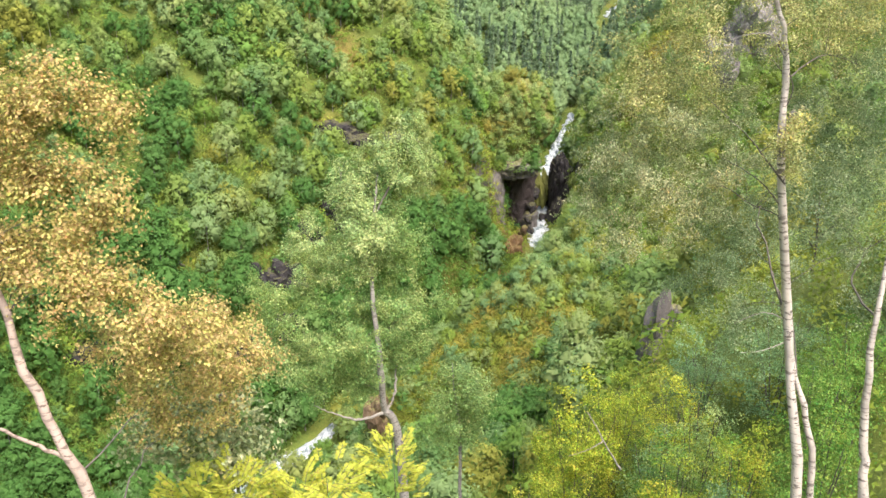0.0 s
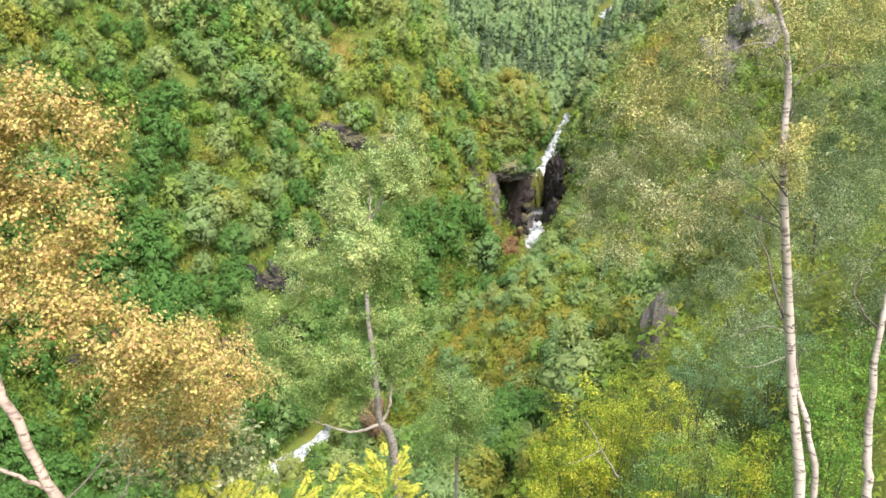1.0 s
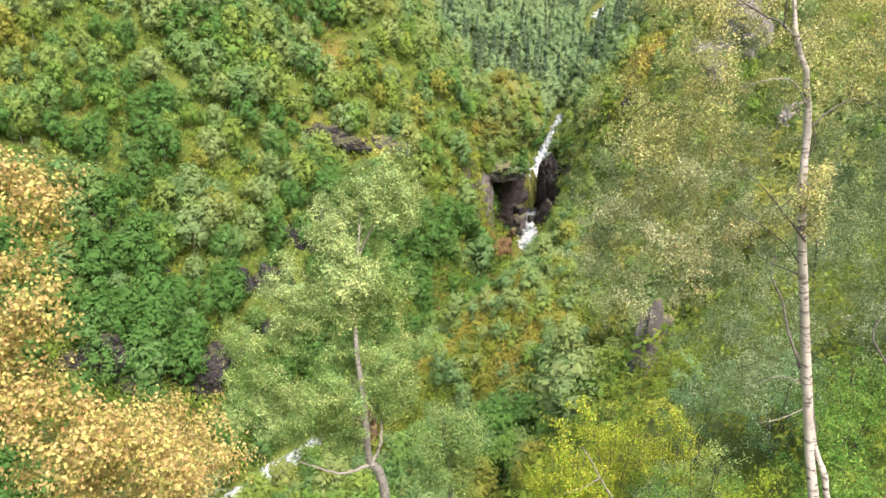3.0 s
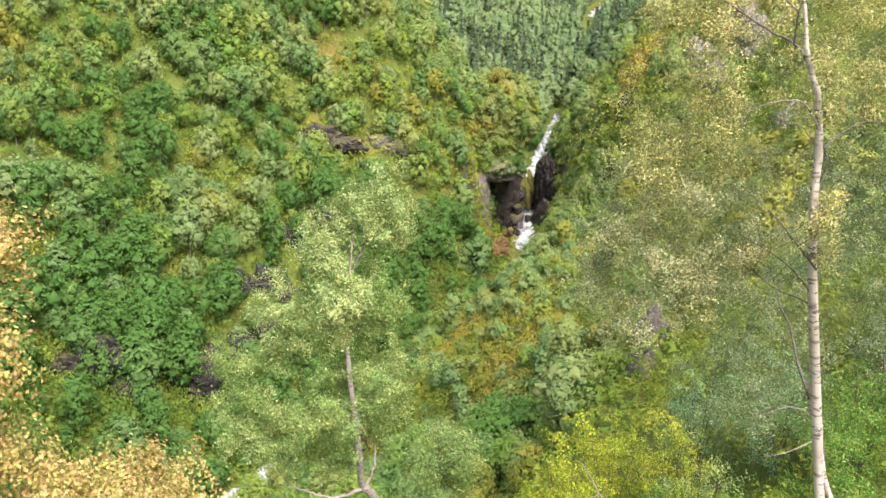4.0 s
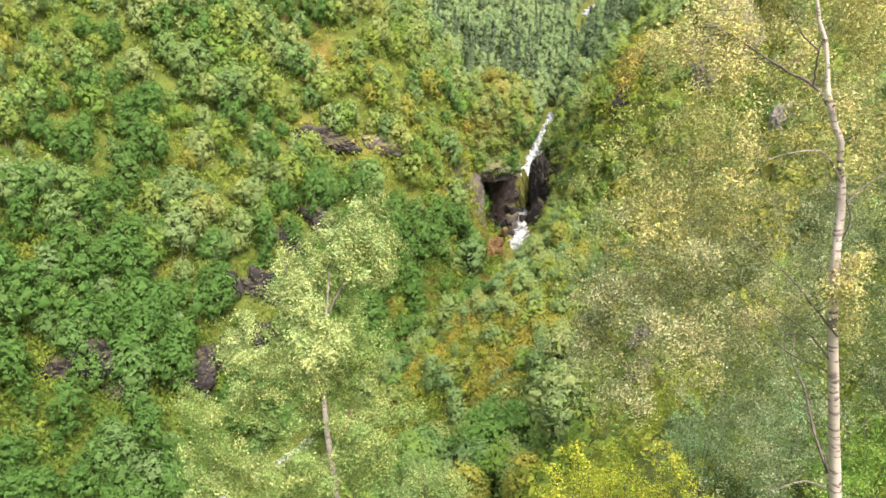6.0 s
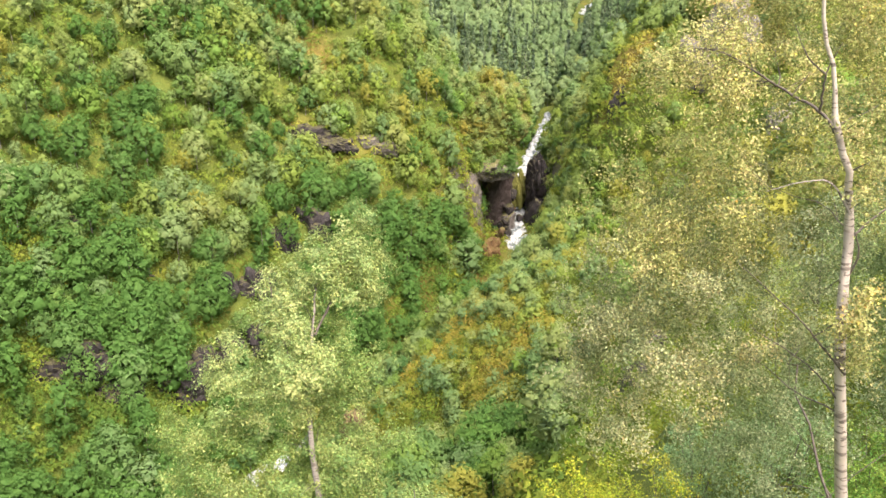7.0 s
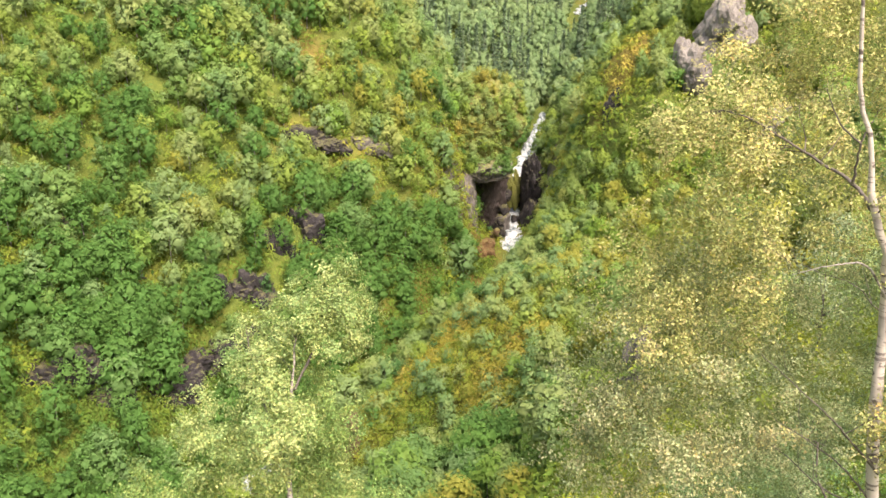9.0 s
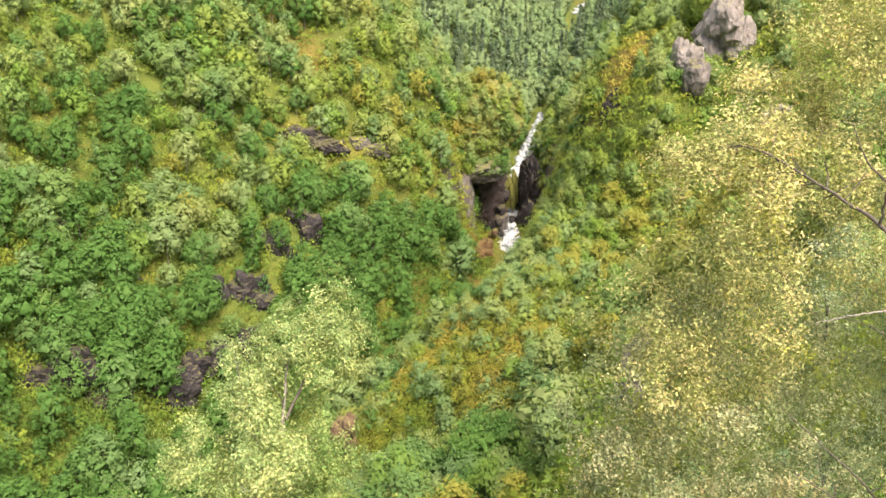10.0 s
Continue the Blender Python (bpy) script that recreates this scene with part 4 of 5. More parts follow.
def build_crags():
    ledge = "dark rock ledge among the birches of the valley side"
    for k, (x, y, z, w, h) in enumerate([(-26, 202.5, 57, 9, 4.5), (-19.5, 206, 54.5, 5, 3.5), (-11, 212.5, 52.5, 9, 5.5), (-26.5, 183.5, 43, 7.5, 7), (-31, 174.8, 40, 6, 8),
                                         (-35, 165.6, 32.5, 8, 7), (-42.5, 160, 35.5, 5, 5), (-35.5, 158, 25, 6, 6), (-43, 149.5, 23, 9, 7), (-49, 142.5, 21, 9, 9), (-58, 136, 25, 8, 6),
                                         (-65, 134, 30.5, 9, 6), (-55, 155.4, 40.6, 3, 4), (-55.3, 145.3, 31.6, 4, 5), (-67, 152.3, 53, 5, 3)]):
        crag((x, y, z), (w * 1.35, w * 0.8, h * 1.1), rock_dark if k not in (2, 12) else rock_grey, ledge, 400 + k, 5, rough=0.19)
    crag((-12, 120.5, 26.5), (4, 4, 7), rock_rust, "rusty brown rock pillar on the slope", 430)
    crag((10.5, 101.5, 36), (6, 5, 6), rock_grey, "grey crag in the heathy slope", 431)
    crag((46.0, 175.6, 64.0), (8, 6.5, 13), rock_dark, "dark grey upright crag under ochre heath above the gorge", 432, 9, rough=0.13, planes=13)
    crag((66.4, 176.8, 86.4), (9.0, 8, 10), rock_pale, "large pale bare crag on the hillside", 434, 9, rough=0.13, planes=13)
    crag((56.6, 166.0, 78.0), (5.0, 5, 6.0), rock_grey, "grey crag below the pale one", 435, 7, rough=0.13, planes=13)
    crag((55.6, 168.6, 79.8), (4.4, 4.5, 7), rock_pale, "narrow pale bare rock face on the hillside", 436, 6, rough=0.13, planes=13)
    crag((70.5, 150.5, 70), (10, 7, 8), rock_pale, "pale pinkish rock face on the hillside", 433, 5)
    crag((16.5, 55.0, 71.6), (2.4, 3.0, 7.5), rock_grey, "grey upright rock face at the edge of the drop", 437, 8, rough=0.13, planes=12)
    crag((16.3, 53.8, 67.8), (2.8, 3.0, 7.5), rock_grey, "lower step of the grey rock face", 462, 8, rough=0.13, planes=12)
    crag((20.5, 234.5, 15.2), (8.5, 6, 5), rock_amber, "flat orange-brown boulder beside the river", 438, 3)
    for k, (x, y) in enumerate([(1, 193), (4, 197), (-2, 189), (7, 203), (3, 190), (11, 212)]):
        crag((x, y, gz(x, y)), (4.0, 4.0, 2.5), rock_rust, "rusty brown boulder of the scree", 440 + k, 3, "boulder")
    # the cave beside the falls, under a headland grown with birch scrub
    t = thing("cliff", (20, 240, 14), "dark overhanging cliff with a cave beside the falls", "cliff")
    for name, x, y, z, w, d, h, mat, seed, turn in (("back_wall", 18.5, 256.5, 24, 20, 10, 27, rock_cave_shaded, 1, 0.1), ("overhang", 21.6, 246.5, 37.0, 13.5, 13, 5.0, rock_grey, 2, 0.12),
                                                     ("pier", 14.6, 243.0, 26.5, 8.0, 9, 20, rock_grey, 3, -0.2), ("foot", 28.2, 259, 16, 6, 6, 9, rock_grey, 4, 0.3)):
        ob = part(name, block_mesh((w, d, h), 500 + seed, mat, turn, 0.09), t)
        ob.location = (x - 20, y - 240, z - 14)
        if name == "overhang":
            grow_over(name + "_scrub", ob.data, (x, y, z), 0.42, "green scrub growing on the cliff beside the cave", 72 + seed, 0, 130, leaf_woods)
    head = block_mesh((24, 30, 22), 508, rock_moss, 0.05, 0.05)
    part("headland", head, t).location = (-1.6, 18, 34)
    grow_over("headland_scrub", head, (18.4, 258, 48), 0.66, "ochre and green birch scrub on the headland above the cave", 71, -8.5, 900, leaf_woods)
    crag((33.0, 268, 25), (4.5, 4, 11), rock_moss, "mossy yellow-green rock between the cave and the falls", 439, 4)
    t = thing("cliff", (40, 263, 16), "dark upright rock wall opposite the cave", "cliff")
    part("wall_face", block_mesh((5.0, 14, 18.5), 510, rock_dark, 0.2, 0.10), t).location = (-1.3, 4, 7.5)
    part("wall_foot", block_mesh((3.6, 8, 10), 511, rock_dark, 0.4), t).location = (-2.6, -4, 1)
    for k, (x, y, z, w) in enumerate([(29.5, 258.5, 15.4, 2.4), (33.6, 263, 16, 3.0), (27.8, 263.5, 16.5, 4.0), (31.5, 268, 18, 3.4), (36, 272, 19, 3.5), (28, 255, 15, 2.0), (25.5, 250, 14.5, 3.4), (27.5, 252, 18.5, 3.6), (29.5, 257, 21, 4.2), (26, 247.5, 17, 2.6), (30, 262, 24.5, 4.4), (28.5, 249, 15.5, 2.2)]):
        crag((x, y, z), (w, w, w * 0.8), rock_dark if k % 3 else rock_rust, "wet dark boulder in the rapids", 450 + k, 2, "boulder")


build_crags()


# ---- near trees ----
def smooth_line(pts, n):
    pts = np.asarray(pts, float)
    t = np.linspace(0, len(pts) - 1, n)
    out = []
    for u in t:
        k = min(int(u), len(pts) - 2)
        f = u - k
        a, b, c, d = pts[max(k - 1, 0)], pts[k], pts[k + 1], pts[min(k + 2, len(pts) - 1)]
        out.append(0.5 * (2 * b + (c - a) * f + (2 * a - 5 * b + 4 * c - d) * f * f + (3 * b - a - 3 * c + d) * f ** 3))
    return np.array(out)


def near_tree(name, stems, blobs, leaf_mat, trunk_mat, label, category="tree", leaf=0.055, per=70, seed=1, droop=0.35, spread=0.32, sides=10, twig_mat=None, slim=0.75, fine=False):
    """stems: (points, base radius, tip radius); blobs: (centre, radii, clusters). Each cluster of leaves hangs on its own branch from a stem."""
    rng = np.random.default_rng(seed)
    base = np.array(stems[0][0][0], float)
    t = thing(name, tuple(base), label, category)
    lines, wood = [], []
    for k, (pts, r0, r1, *bark) in enumerate(stems):
        line = smooth_line(pts, 26)
        u = np.linspace(0, 1, len(line))
        line[1:-1] += 0.012 * min(1.0, r0 / 0.06) * rng.standard_normal((len(line) - 2, 3))
        rad = r0 + (r1 - r0) * u ** 0.8
        v, f = tube(line - base, rad * (1 + 0.06 * rng.standard_normal(len(line))), sides)
        part("trunk" if k == 0 else "stem", mesh_of("trunk", v, f, bark[0] if bark else trunk_mat, smooth=True), t)
        lines.append((line, rad))
    allpts = np.concatenate([l for l, _ in lines])
    allrad = np.concatenate([r for _, r in lines])

    def rooted(tip, rise):
        cost = np.linalg.norm(allpts - tip, axis=1) + rise * np.maximum(0, allpts[:, 2] - tip[2] + 0.3)
        return int(np.argmin(cost + 0.2 * rng.random(len(cost))))

    def grow(tip, k, arch):
        root = allpts[k]
        run = np.linalg.norm(tip - root)
        u = np.linspace(0, 1, 8)[:, None]
        bend = np.array([0, 0, 1.0]) * run * arch * np.sin(np.pi * u) + rng.standard_normal(3) * 0.08 * run * np.sin(np.pi * u)
        return root + (tip - root) * u + bend + 0.02 * run * rng.standard_normal((8, 3)) * np.sin(np.pi * u), run

    # boughs first, then the branches that carry the leaf clusters
    tips, kinds = [], []
    for centre, radii, count, *other in blobs:
        kinds += [other[0] if other else leaf_mat] * count
        centre, radii = np.array(centre, float), np.array(radii, float)
        d = rng.standard_normal((count, 3))
        d /= np.linalg.norm(d, axis=1, keepdims=True)
        tips += list(centre + d * radii * rng.random((count, 1)) ** 0.42)
    tips = np.array(tips)
    for tip in tips[rng.permutation(len(tips))[:max(3, len(tips) // 11)]]:
        k = rooted(tip, 1.6)
        line, run = grow(tip, k, 0.12)
        rad = (min(allrad[k] * 0.6, 0.004 + 0.0050 * run) * np.linspace(1.0, 0.25, 8))
        v, f = tube(line - base, rad, 5)
        wood.append((v, f))
        allpts, allrad = np.concatenate([allpts, line[1:]]), np.concatenate([allrad, rad[1:]])
    centers, aims, tones = {}, {}, {}
    heart = np.mean(tips, 0)
    span = np.std(tips, 0) + 0.2
    for tip, kind in zip(tips, kinds):
        k = rooted(tip, 0.5)
        tone = rng.random() ** 1.1
        branch, run = grow(tip, k, 0.10)
        wood.append(tube(branch[::2] - base, min(allrad[k] * 0.5, 0.008) * np.array([1.0, 0.8, 0.6, 0.4]), 3))
        for _ in range(3):
            start = branch[rng.integers(4, 8)]
            way = rng.standard_normal(3) * spread
            n = per // 3
            s = rng.random((n, 1))
            spot = start + way * s - np.array([0, 0, droop * spread]) * s ** 2 + rng.standard_normal((n, 3)) * np.array([0.30, 0.30, 0.26]) * spread
            centers.setdefault(kind, []).append(spot)
            aims.setdefault(kind, []).append(0.8 * (spot - tip) / spread + 0.4 * (spot - heart) / span)
            tones.setdefault(kind, []).append(np.clip(tone + 0.12 * rng.standard_normal(n), 0, 1))
    for kind, spots in centers.items():
        c = np.concatenate(spots)
        n = np.concatenate(aims[kind]) + np.array([0, 0, 0.45]) + 0.58 * rng.standard_normal((len(c), 3))
        n /= np.linalg.norm(n, axis=1, keepdims=True)
        size = leaf * (0.65 + 0.6 * rng.random(len(c)))
        v, f = sprays(c - base, n, 1.15 * size, rng) if fine else leaf_quads(c - base, n, size, rng, slim)
        part("crown", mesh_of("crown", v, f, kind, np.repeat(np.concatenate(tones[kind]), 3 if fine else 4)), t)
    v, f = joined(wood)
    tagged(part("twigwork", mesh_of("twigwork", v, f, twig_mat or bark_twig, smooth=True), t), kind="stuff")
    return t


def near_trees():
    near_tree("birch_tree", [([(5.15, 9.5, gz(5.15, 9.5) - 0.3), (4.98, 9.6, 92.8), (4.70, 10.12, 95.25), (4.32, 9.98, 97.1), (4.20, 10.05, 98.2), (4.18, 10.12, 98.75), (4.06, 10.06, 99.17),
                               (3.93, 10.13, 99.52), (3.84, 10.2, 100.05), (3.70, 10.25, 100.66), (3.5, 10.4, 102.8)], 0.080, 0.008),
                             ([(5.25, 9.6, gz(5.2, 9.6) - 0.3), (5.2, 9.7, 93.0), (4.85, 10.05, 94.6), (4.62, 10.2, 95.5)], 0.06, 0.03),
                             ([(3.95, 10.12, 99.48), (3.90, 10.40, 99.62), (3.70, 10.75, 99.76), (3.18, 10.69, 100.05), (2.95, 10.8, 100.12)], 0.020, 0.004, bark_twig),
                             ([(3.90, 10.38, 99.62), (3.86, 10.3, 99.95), (3.96, 10.3, 100.22)], 0.012, 0.004, bark_twig), ([(3.86, 10.3, 99.95), (3.7, 10.35, 100.1), (3.58, 10.4, 100.35)], 0.009, 0.003, bark_twig),
                             ([(4.18, 10.1, 98.75), (3.95, 10.08, 99.05), (3.67, 10.03, 99.08), (3.4, 10.1, 98.98)], 0.012, 0.003, bark_grey), ([(4.18, 10.05, 98.1), (4.26, 10.0, 98.4), (4.20, 10.02, 98.62)], 0.010, 0.006, bark_twig),
                             ([(4.31, 9.95, 97.25), (3.95, 9.9, 97.65), (3.68, 9.85, 97.93), (3.2, 10.0, 98.35)], 0.014, 0.003, bark_twig), ([(4.35, 9.98, 96.9), (4.05, 10.1, 97.25), (3.6, 10.4, 97.5)], 0.011, 0.003, bark_twig),
                             ([(4.18, 10.1, 98.5), (4.7, 10.3, 98.8), (5.3, 10.6, 98.65)], 0.012, 0.004, bark_twig), ([(4.69, 10.12, 95.28), (4.41, 10.25, 95.34), (4.05, 10.3, 95.15)], 0.011, 0.003, bark_dead),
                             ([(4.74, 10.1, 94.98), (4.3, 9.9, 94.93), (3.95, 9.75, 94.98)], 0.007, 0.002, bark_dead)],
              [((3.2, 11.3, 97.5), (1.4, 1.2, 1.5), 126), ((2.9, 11.1, 98.6), (1.05, 1.0, 1.0), 54, leaf_straw), ((3.0, 10.9, 99.8), (0.65, 0.8, 0.6), 30, leaf_straw),
               ((4.9, 12.3, 98.9), (1.9, 1.2, 2.0), 74), ((5.0, 12.2, 96.6), (1.7, 1.1, 1.4), 48, leaf_dull), ((6.2, 11.8, 97.6), (1.1, 1.1, 2.6), 50, leaf_dull), ((3.9, 11.7, 100.4), (0.9, 0.8, 0.8), 42, leaf_straw),
               ((4.8, 11.6, 101.0), (1.1, 0.8, 1.1), 54, leaf_straw), ((4.35, 11.4, 95.5), (1.05, 1.0, 1.15), 64, leaf_dull), ((2.5, 10.9, 96.8), (0.6, 0.7, 0.9), 44),
               ((5.1, 10.6, 99.5), (0.75, 0.6, 1.1), 34, leaf_straw), ((4.5, 11.0, 99.7), (0.9, 0.6, 0.9), 30, leaf_straw), ((4.22, 9.75, 97.8), (0.28, 0.15, 0.42), 8, leaf_straw), ((4.05, 9.8, 99.3), (0.3, 0.15, 0.5), 3, leaf_straw)],
              leaf_olive, bark_birch, "tall slender birch with pale bark and olive yellowing leaves", leaf=0.033, per=240, seed=11, droop=0.9, spread=0.175, slim=0.6)
    near_tree("birch_tree", [([(5.8, 9.0, gz(5.8, 9.0) - 0.3), (5.72, 9.3, 93.07), (5.69, 9.49, 93.8), (5.66, 9.7, 95.2), (5.77, 9.9, 96.1), (6.2, 10.5, 98.4), (6.6, 11.1, 101.3)], 0.085, 0.012)],
              [((6.9, 11.2, 99.0), (1.3, 1.4, 2.6), 110), ((6.6, 12.4, 97.2), (1.3, 1.0, 2.0), 60)],
              leaf_dull, bark_birch, "leaning slender birch with pale bark and dull green leaves", leaf=0.034, per=220, seed=12, droop=0.9, spread=0.19, slim=0.6)
    near_tree("birch_tree", [([(-0.55, 14.1, gz(-0.55, 14.1) - 0.3), (-0.85, 14.0, 90.4), (-1.15, 13.9, 91.6), (-1.2, 13.85, 92.7), (-1.35, 14.2, 94.3), (-1.3, 14.7, 95.3), (-1.25, 15.1, 96.0)], 0.12, 0.012),
                             ([(-1.12, 13.9, 91.5), (-0.95, 14.0, 91.9), (-0.9, 14.3, 92.4), (-0.6, 14.4, 92.5)], 0.036, 0.01, bark_dead),
                             ([(-1.15, 13.9, 91.55), (-1.6, 13.7, 91.5), (-2.0, 13.7, 91.6), (-2.5, 13.8, 91.75)], 0.038, 0.008, bark_dead),
                             ([(-1.3, 14.3, 94.5), (-1.8, 14.8, 95.4), (-2.0, 15.3, 96.1)], 0.022, 0.005, bark_twig),
                             ([(-1.25, 14.7, 95.4), (-0.8, 15.4, 96.2), (-0.58, 15.7, 96.8)], 0.022, 0.005, bark_twig)],
              [((-0.62, 15.5, 96.25), (0.5, 0.55, 0.72), 34, leaf_pale), ((-1.3, 15.4, 96.2), (0.35, 0.4, 0.6), 14, leaf_pale), ((-1.85, 15.2, 95.75), (0.55, 0.6, 0.65), 30, leaf_pale),
               ((-1.2, 14.9, 94.9), (0.95, 0.8, 0.7), 36), ((-2.3, 14.8, 94.6), (0.85, 0.8, 0.8), 34, leaf_pale), ((-1.4, 14.3, 93.7), (1.2, 0.8, 0.8), 44), ((-3.15, 14.4, 93.6), (0.8, 0.7, 0.7), 30),
               ((-2.2, 14.2, 92.6), (1.2, 0.8, 0.7), 36), ((-0.5, 14.7, 93.3), (0.75, 0.6, 0.8), 20), ((-1.9, 13.5, 93.1), (0.8, 0.4, 0.6), 14), ((-1.35, 14.1, 95.1), (0.5, 0.3, 0.7), 40, leaf_pale), ((-1.75, 14.7, 95.7), (0.3, 0.2, 0.4), 10, leaf_pale), ((-0.8, 15.0, 96.2), (0.3, 0.2, 0.4), 10, leaf_pale), ((-0.75, 14.3, 92.8), (0.6, 0.4, 0.6), 20), ((-2.0, 14.0, 92.2), (0.9, 0.5, 0.5), 24), ((-0.75, 14.6, 94.5), (0.45, 0.5, 0.6), 18), ((-2.9, 14.0, 92.9), (0.9, 0.6, 0.7), 26, leaf_pale)],
              leaf_birch, bark_grey, "light green birch with a forked grey trunk and bare dead limbs", leaf=0.036, per=330, fine=True, seed=13, droop=0.5, spread=0.20)
    near_tree("birch_tree", [([(0.55, 16.3, gz(0.55, 16.3) - 0.3), (0.4, 16.3, 89.0), (0.3, 16.2, 90.3), (0.2, 16.2, 91.4)], 0.06, 0.01)],
              [((0.3, 16.2, 90.3), (0.85, 0.8, 1.1), 60)], leaf_birch, bark_grey, "small round birch with grey-green leaves", leaf=0.042, per=300, fine=True, seed=14)
    near_tree("birch_tree", [([(-1.7, 4.9, gz(-1.7, 4.9) - 0.3), (-2.15, 5.15, 93.6), (-2.9, 5.6, 95.8), (-3.3, 5.85, 96.5), (-3.65, 6.15, 97.35), (-3.9, 6.35, 98.4), (-3.95, 6.5, 100.0)], 0.070, 0.016),
                             ([(-3.1, 5.7, 96.1), (-3.6, 5.6, 96.5), (-4.2, 5.7, 96.9)], 0.022, 0.006)],
              [((-2.45, 7.2, 96.15), (0.78, 0.8, 0.66), 74), ((-3.25, 6.7, 98.85), (0.55, 0.5, 0.32), 30), ((-2.72, 6.7, 98.8), (0.24, 0.3, 0.13), 8), ((-3.4, 6.5, 98.3), (0.4, 0.4, 0.28), 18), ((-2.75, 6.45, 98.1), (0.24, 0.3, 0.2), 8),
               ((-3.3, 6.4, 97.72), (0.5, 0.45, 0.28), 26), ((-2.95, 6.3, 97.42), (0.45, 0.45, 0.2), 20), ((-2.5, 6.2, 97.15), (0.42, 0.4, 0.18), 18), ((-1.9, 6.2, 96.95), (0.3, 0.3, 0.14), 9), ((-3.95, 6.6, 98.4), (0.4, 0.5, 1.0), 30), ((-2.6, 6.5, 96.75), (0.6, 0.4, 0.2), 18)],
              leaf_gold, bark_pink, "leaning birch with golden autumn leaves and pinkish bark", leaf=0.035, per=190, seed=15, spread=0.16)
    near_tree("birch_tree", [([(-2.3, 8.3, gz(-2.3, 8.3) - 0.3), (-2.5, 8.3, 94.2), (-2.6, 8.2, 95.1)], 0.03, 0.008)],
              [((-2.7, 8.2, 94.75), (1.0, 0.6, 0.6), 44)], leaf_olive, bark_twig, "young birch with olive leaves under a golden one", leaf=0.065, per=100, seed=16, spread=0.24)


near_trees()


def bush(x, y, top, wide, leaf_mat, label, seed, leaf=0.07, clusters=70, tall=None, limbs=()):
    z = gz(x, y)
    tall = top - z if tall is None else tall
    rng = np.random.default_rng(seed)
    stems = []
    for k in range(6):
        a = k * 1.05 + rng.random()
        r = wide * 0.28 * (0.4 + rng.random())
        stems.append(([(x, y, z - 0.2), (x + 0.4 * r * math.cos(a), y + 0.4 * r * math.sin(a), z + tall * 0.4), (x + r * math.cos(a), y + r * math.sin(a), z + tall * 0.8)], 0.025, 0.006))
    stems += limbs
    near_tree("bush", stems, [((x, y, z + tall * 0.52), (wide * 0.5, wide * 0.45, tall * 0.47), clusters)], leaf_mat, bark_twig, label, "bush", leaf=0.7 * leaf, per=115, seed=seed, spread=0.26, sides=5, slim=0.6)


def bushes():
    bush(3.9, 20.4, 89.2, 3.0, leaf_lime, "bright yellow-green bush at the edge of the drop", 41, 0.105, 110,
         limbs=[([(4.85, 18.9, 86.7), (4.45, 19.05, 87.35), (4.1, 19.15, 88.0), (3.88, 19.2, 88.35)], 0.032, 0.012, bark_dead), ([(4.35, 19.05, 87.5), (3.95, 18.9, 87.35), (3.4, 18.8, 87.2)], 0.018, 0.006, bark_dead)])
    bush(2.6, 18.6, 87.2, 2.0, leaf_lime, "low yellow-green bush at the edge of the drop", 42, 0.08, 60)
    bush(5.6, 17.8, 89.0, 1.9, leaf_willow, "grey-green willow bush on the slope", 43, 0.07, 80)
    bush(6.4, 17.4, 90.4, 1.8, leaf_birch, "pale green birch sapling", 44, 0.07, 70)
    bush(6.5, 15.3, 90.3, 1.7, leaf_fresh, "light green bush below the birches", 45, 0.08, 70)
    bush(7.1, 12.9, 92.6, 1.7, leaf_fresh, "green rowan bush beside the birches", 46, 0.085, 70)
    bush(5.7, 13.4, 90.6, 1.5, leaf_willow, "grey-green willow bush below the birches", 47, 0.065, 60)
    bush(4.4, 15.0, 89.2, 1.8, leaf_lime, "yellow-green bush on the slope", 48, 0.08, 70)
    bush(8.2, 15.6, 92.2, 2.2, leaf_fresh, "green birch thicket on the slope", 49, 0.07, 80)
    bush(5.0, 14.6, 90.6, 1.7, leaf_lime, "yellow-green bush beside the willows", 51, 0.08, 70)
    bush(5.4, 17.0, 89.6, 1.9, leaf_fresh, "light green birch bush beside the willows", 52, 0.075, 80)
    bush(9.9, 17.6, 92.0, 2.6, leaf_fresh, "green birch bush on the slope", 53, 0.08, 90)
    bush(11.6, 19.2, 92.6, 2.6, leaf_dull, "dull green bush on the slope", 54, 0.085, 80)
    bush(5.3, 21.5, 88.4, 2.2, leaf_lime, "yellow-green bush under the grey outcrop", 55, 0.08, 80)
    bush(6.6, 20.2, 89.3, 2.4, leaf_lime, "yellow-green birch bush beside the grey outcrop", 56, 0.075, 80)
    bush(7.6, 21.2, 90.0, 2.4, leaf_willow, "grey-green willow bush beside the grey outcrop", 57, 0.075, 80)
    bush(6.1, 14.2, 91.2, 1.6, leaf_lime, "yellow-green sapling below the birches", 58, 0.075, 60)
    bush(9.0, 19.5, 91.5, 3.0, leaf_willow, "green willow thicket on the slope", 50, 0.08, 90)


bushes()


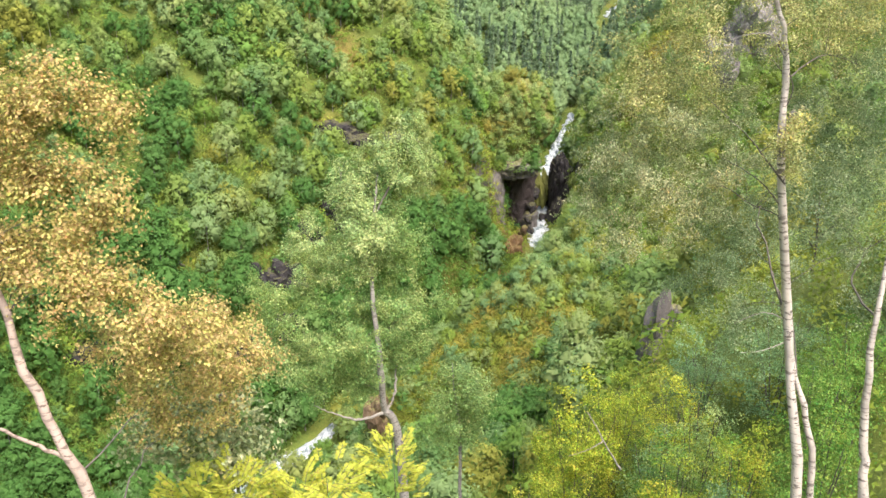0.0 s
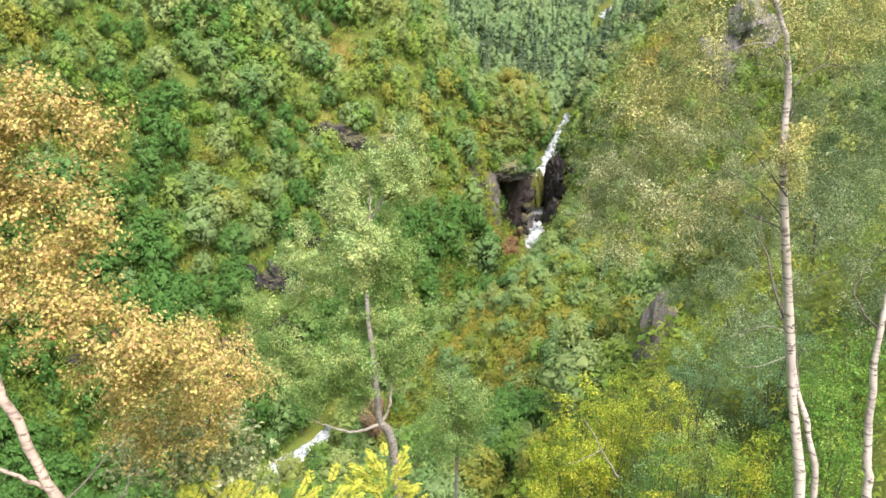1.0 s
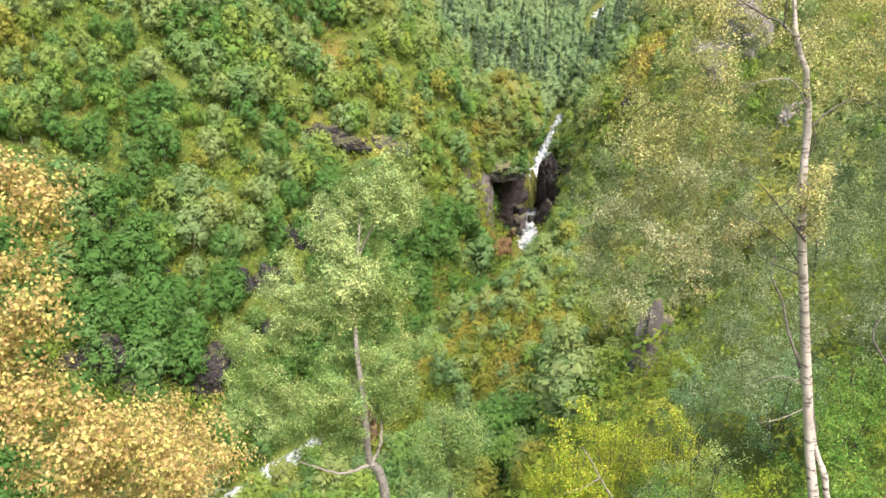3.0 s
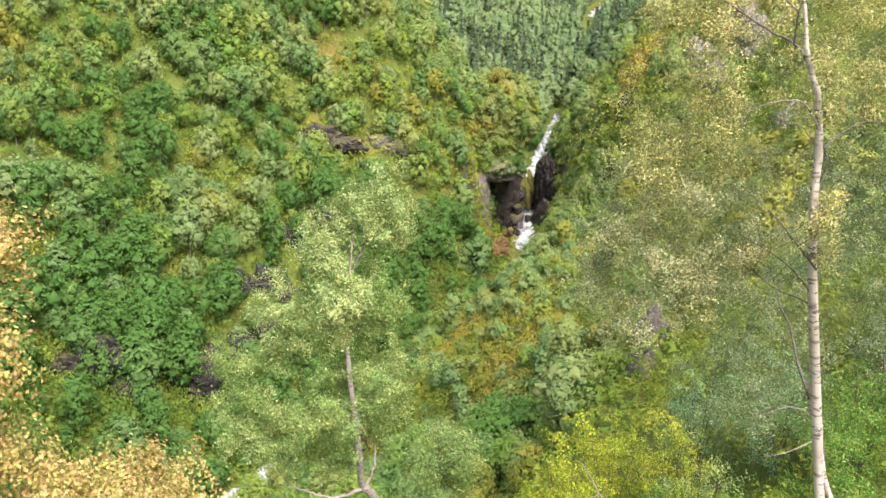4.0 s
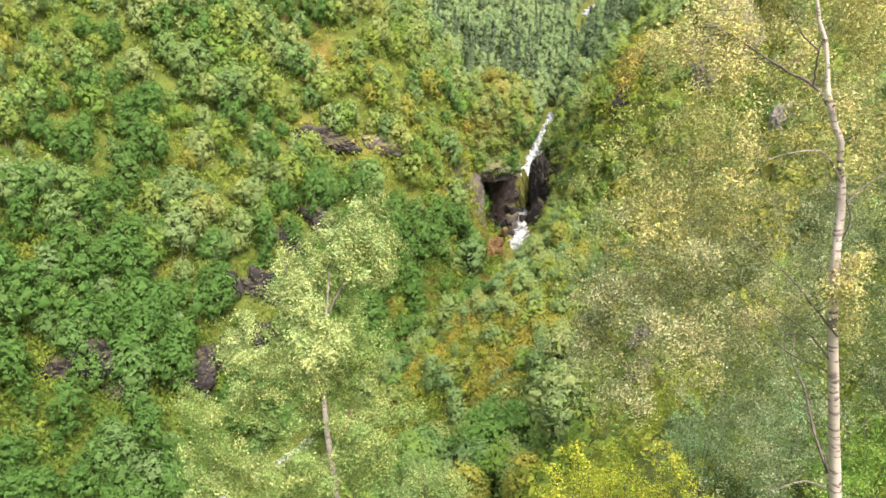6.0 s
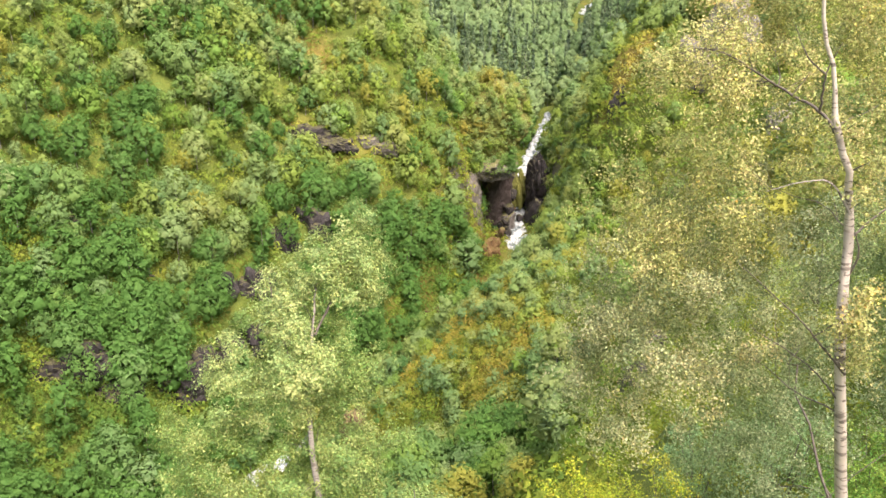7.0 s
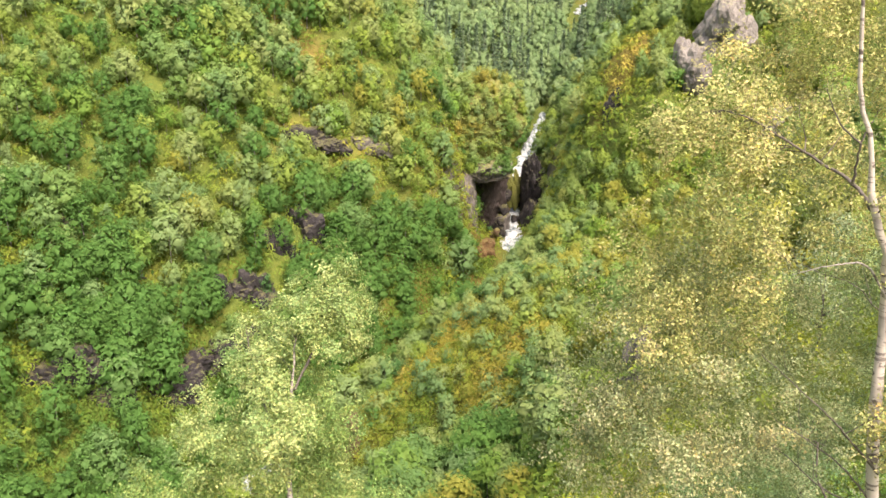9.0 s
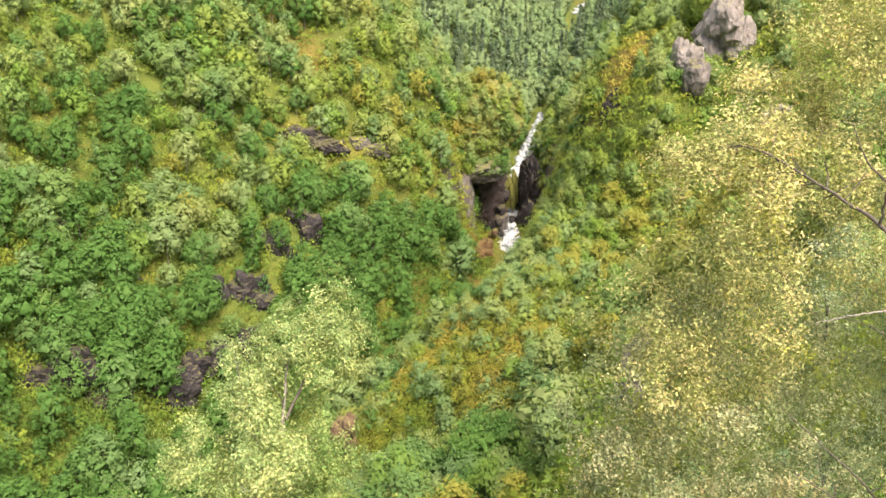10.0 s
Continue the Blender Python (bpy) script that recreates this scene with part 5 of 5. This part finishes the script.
def rowan(x, y, top, seed):
    """A rowan sapling: pinnate leaves of paired leaflets in a spray at the top."""
    rng = np.random.default_rng(seed)
    z = gz(x, y)
    t = thing("rowan_sapling", (x, y, z), "rowan sapling with bright yellow pinnate leaves", "sapling")
    h = top - z
    u = np.linspace(0, 1, 8)
    v, f = tube(np.stack([0.1 * np.sin(3 * u), 0.08 * np.sin(2 * u), u * h - 0.2 * (1 - u)], 1), 0.022 * (1.1 - u), 5)
    part("stem", mesh_of("stem", v, f, bark_twig, smooth=True), t)
    c, n, stalks = [], [], []
    for k in range(58):
        a = k * 2.4 + rng.random()
        r = 0.02 + 0.34 * rng.random() ** 0.7
        base = np.array([0.1 * math.sin(3.0) + r * math.cos(a), r * math.sin(a), h - 0.75 * rng.random() ** 1.2])
        way = np.array([math.cos(a), math.sin(a), 0.95 - 0.9 * rng.random()])
        way /= np.linalg.norm(way)
        side = np.cross(way, (0, 0, 1))
        side /= np.linalg.norm(side)
        up = np.cross(side, way)
        stalks.append(tube(np.array([base, base + way * 0.2]), np.array([0.003, 0.001]), 3))
        for q in range(8):
            for sg in (-1, 1):
                c.append((base + way * (0.03 + 0.024 * q) + side * sg * 0.024, side * sg + 0.7 * way, up + 0.5 * rng.standard_normal(3)))
        c.append((base + way * 0.215, way, up))
    vs, fs = [], []
    for k, (p, d, up) in enumerate(c):
        d = d / np.linalg.norm(d)
        e = np.cross(d, up)
        e /= np.linalg.norm(e)
        vs += [p - d * 0.03, p + e * 0.016 - up * 0.003, p + d * 0.034 - up * 0.008, p - e * 0.016 - up * 0.003]
        fs.append([4 * k, 4 * k + 1, 4 * k + 2, 4 * k + 3])
    part("foliage", mesh_of("foliage", vs, fs, leaf_rowan, np.repeat(rng.random(len(c)), 4)), t)
    v, f = joined(stalks)
    tagged(part("leafstalk", mesh_of("leafstalk", v, f, bark_twig), t), kind="stuff")


for k, (x, y, top) in enumerate([(-2.5, 7.0, 94.85), (-2.15, 7.1, 94.95), (-1.6, 7.3, 94.75), (-1.25, 7.2, 94.85), (-0.62, 8.3, 94.5), (-2.75, 7.2, 94.7)]):
    rowan(x, y, top, 800 + k)


def thickets():
    rng = np.random.default_rng(91)
    shapes = []
    for k in range(4):
        (tv, tf), (cv, cf, cn) = broadleaf_shape(600 + k, 5400, 4.2, 3.0, 0.10, 34, 0.064, 4, False)
        shapes.append((mesh_of("trunk", tv * np.array([0.5, 0.5, 1]), tf, bark_twig, smooth=True), mesh_of("crown", cv, cf, (leaf_lime, leaf_dull, leaf_birch, leaf_dull)[k], np.repeat(rng.random(len(cv) // 3 // 67 + 1), 201)[:len(cv)], normals=cn)))
    x, y = scatter(5, 30, 19, 50, 3.3, rng)
    keep = (np.abs(x) < 0.60 * y + 4) & (x > 0.16 * y + 2.0) & (rng.random(len(x)) < 0.85) & ~((np.abs(x - 0.285 * y) < 4.4) & (y > 19))
    for i in np.where(keep)[0]:
        z = gz(x[i], y[i])
        t = thing("young_birch", (x[i], y[i], z), "young leafy birch in the thicket on the near slope", "tree", "thicket on the near slope")
        t.rotation_euler[2] = rng.random() * 6.28
        sc = 0.75 + 0.6 * rng.random()
        t.scale = (sc, sc, sc * (0.9 + 0.3 * rng.random()))
        tr, cr = shapes[rng.integers(0, 4)]
        part("trunk", tr, t)
        part("crown", cr, t)


thickets()
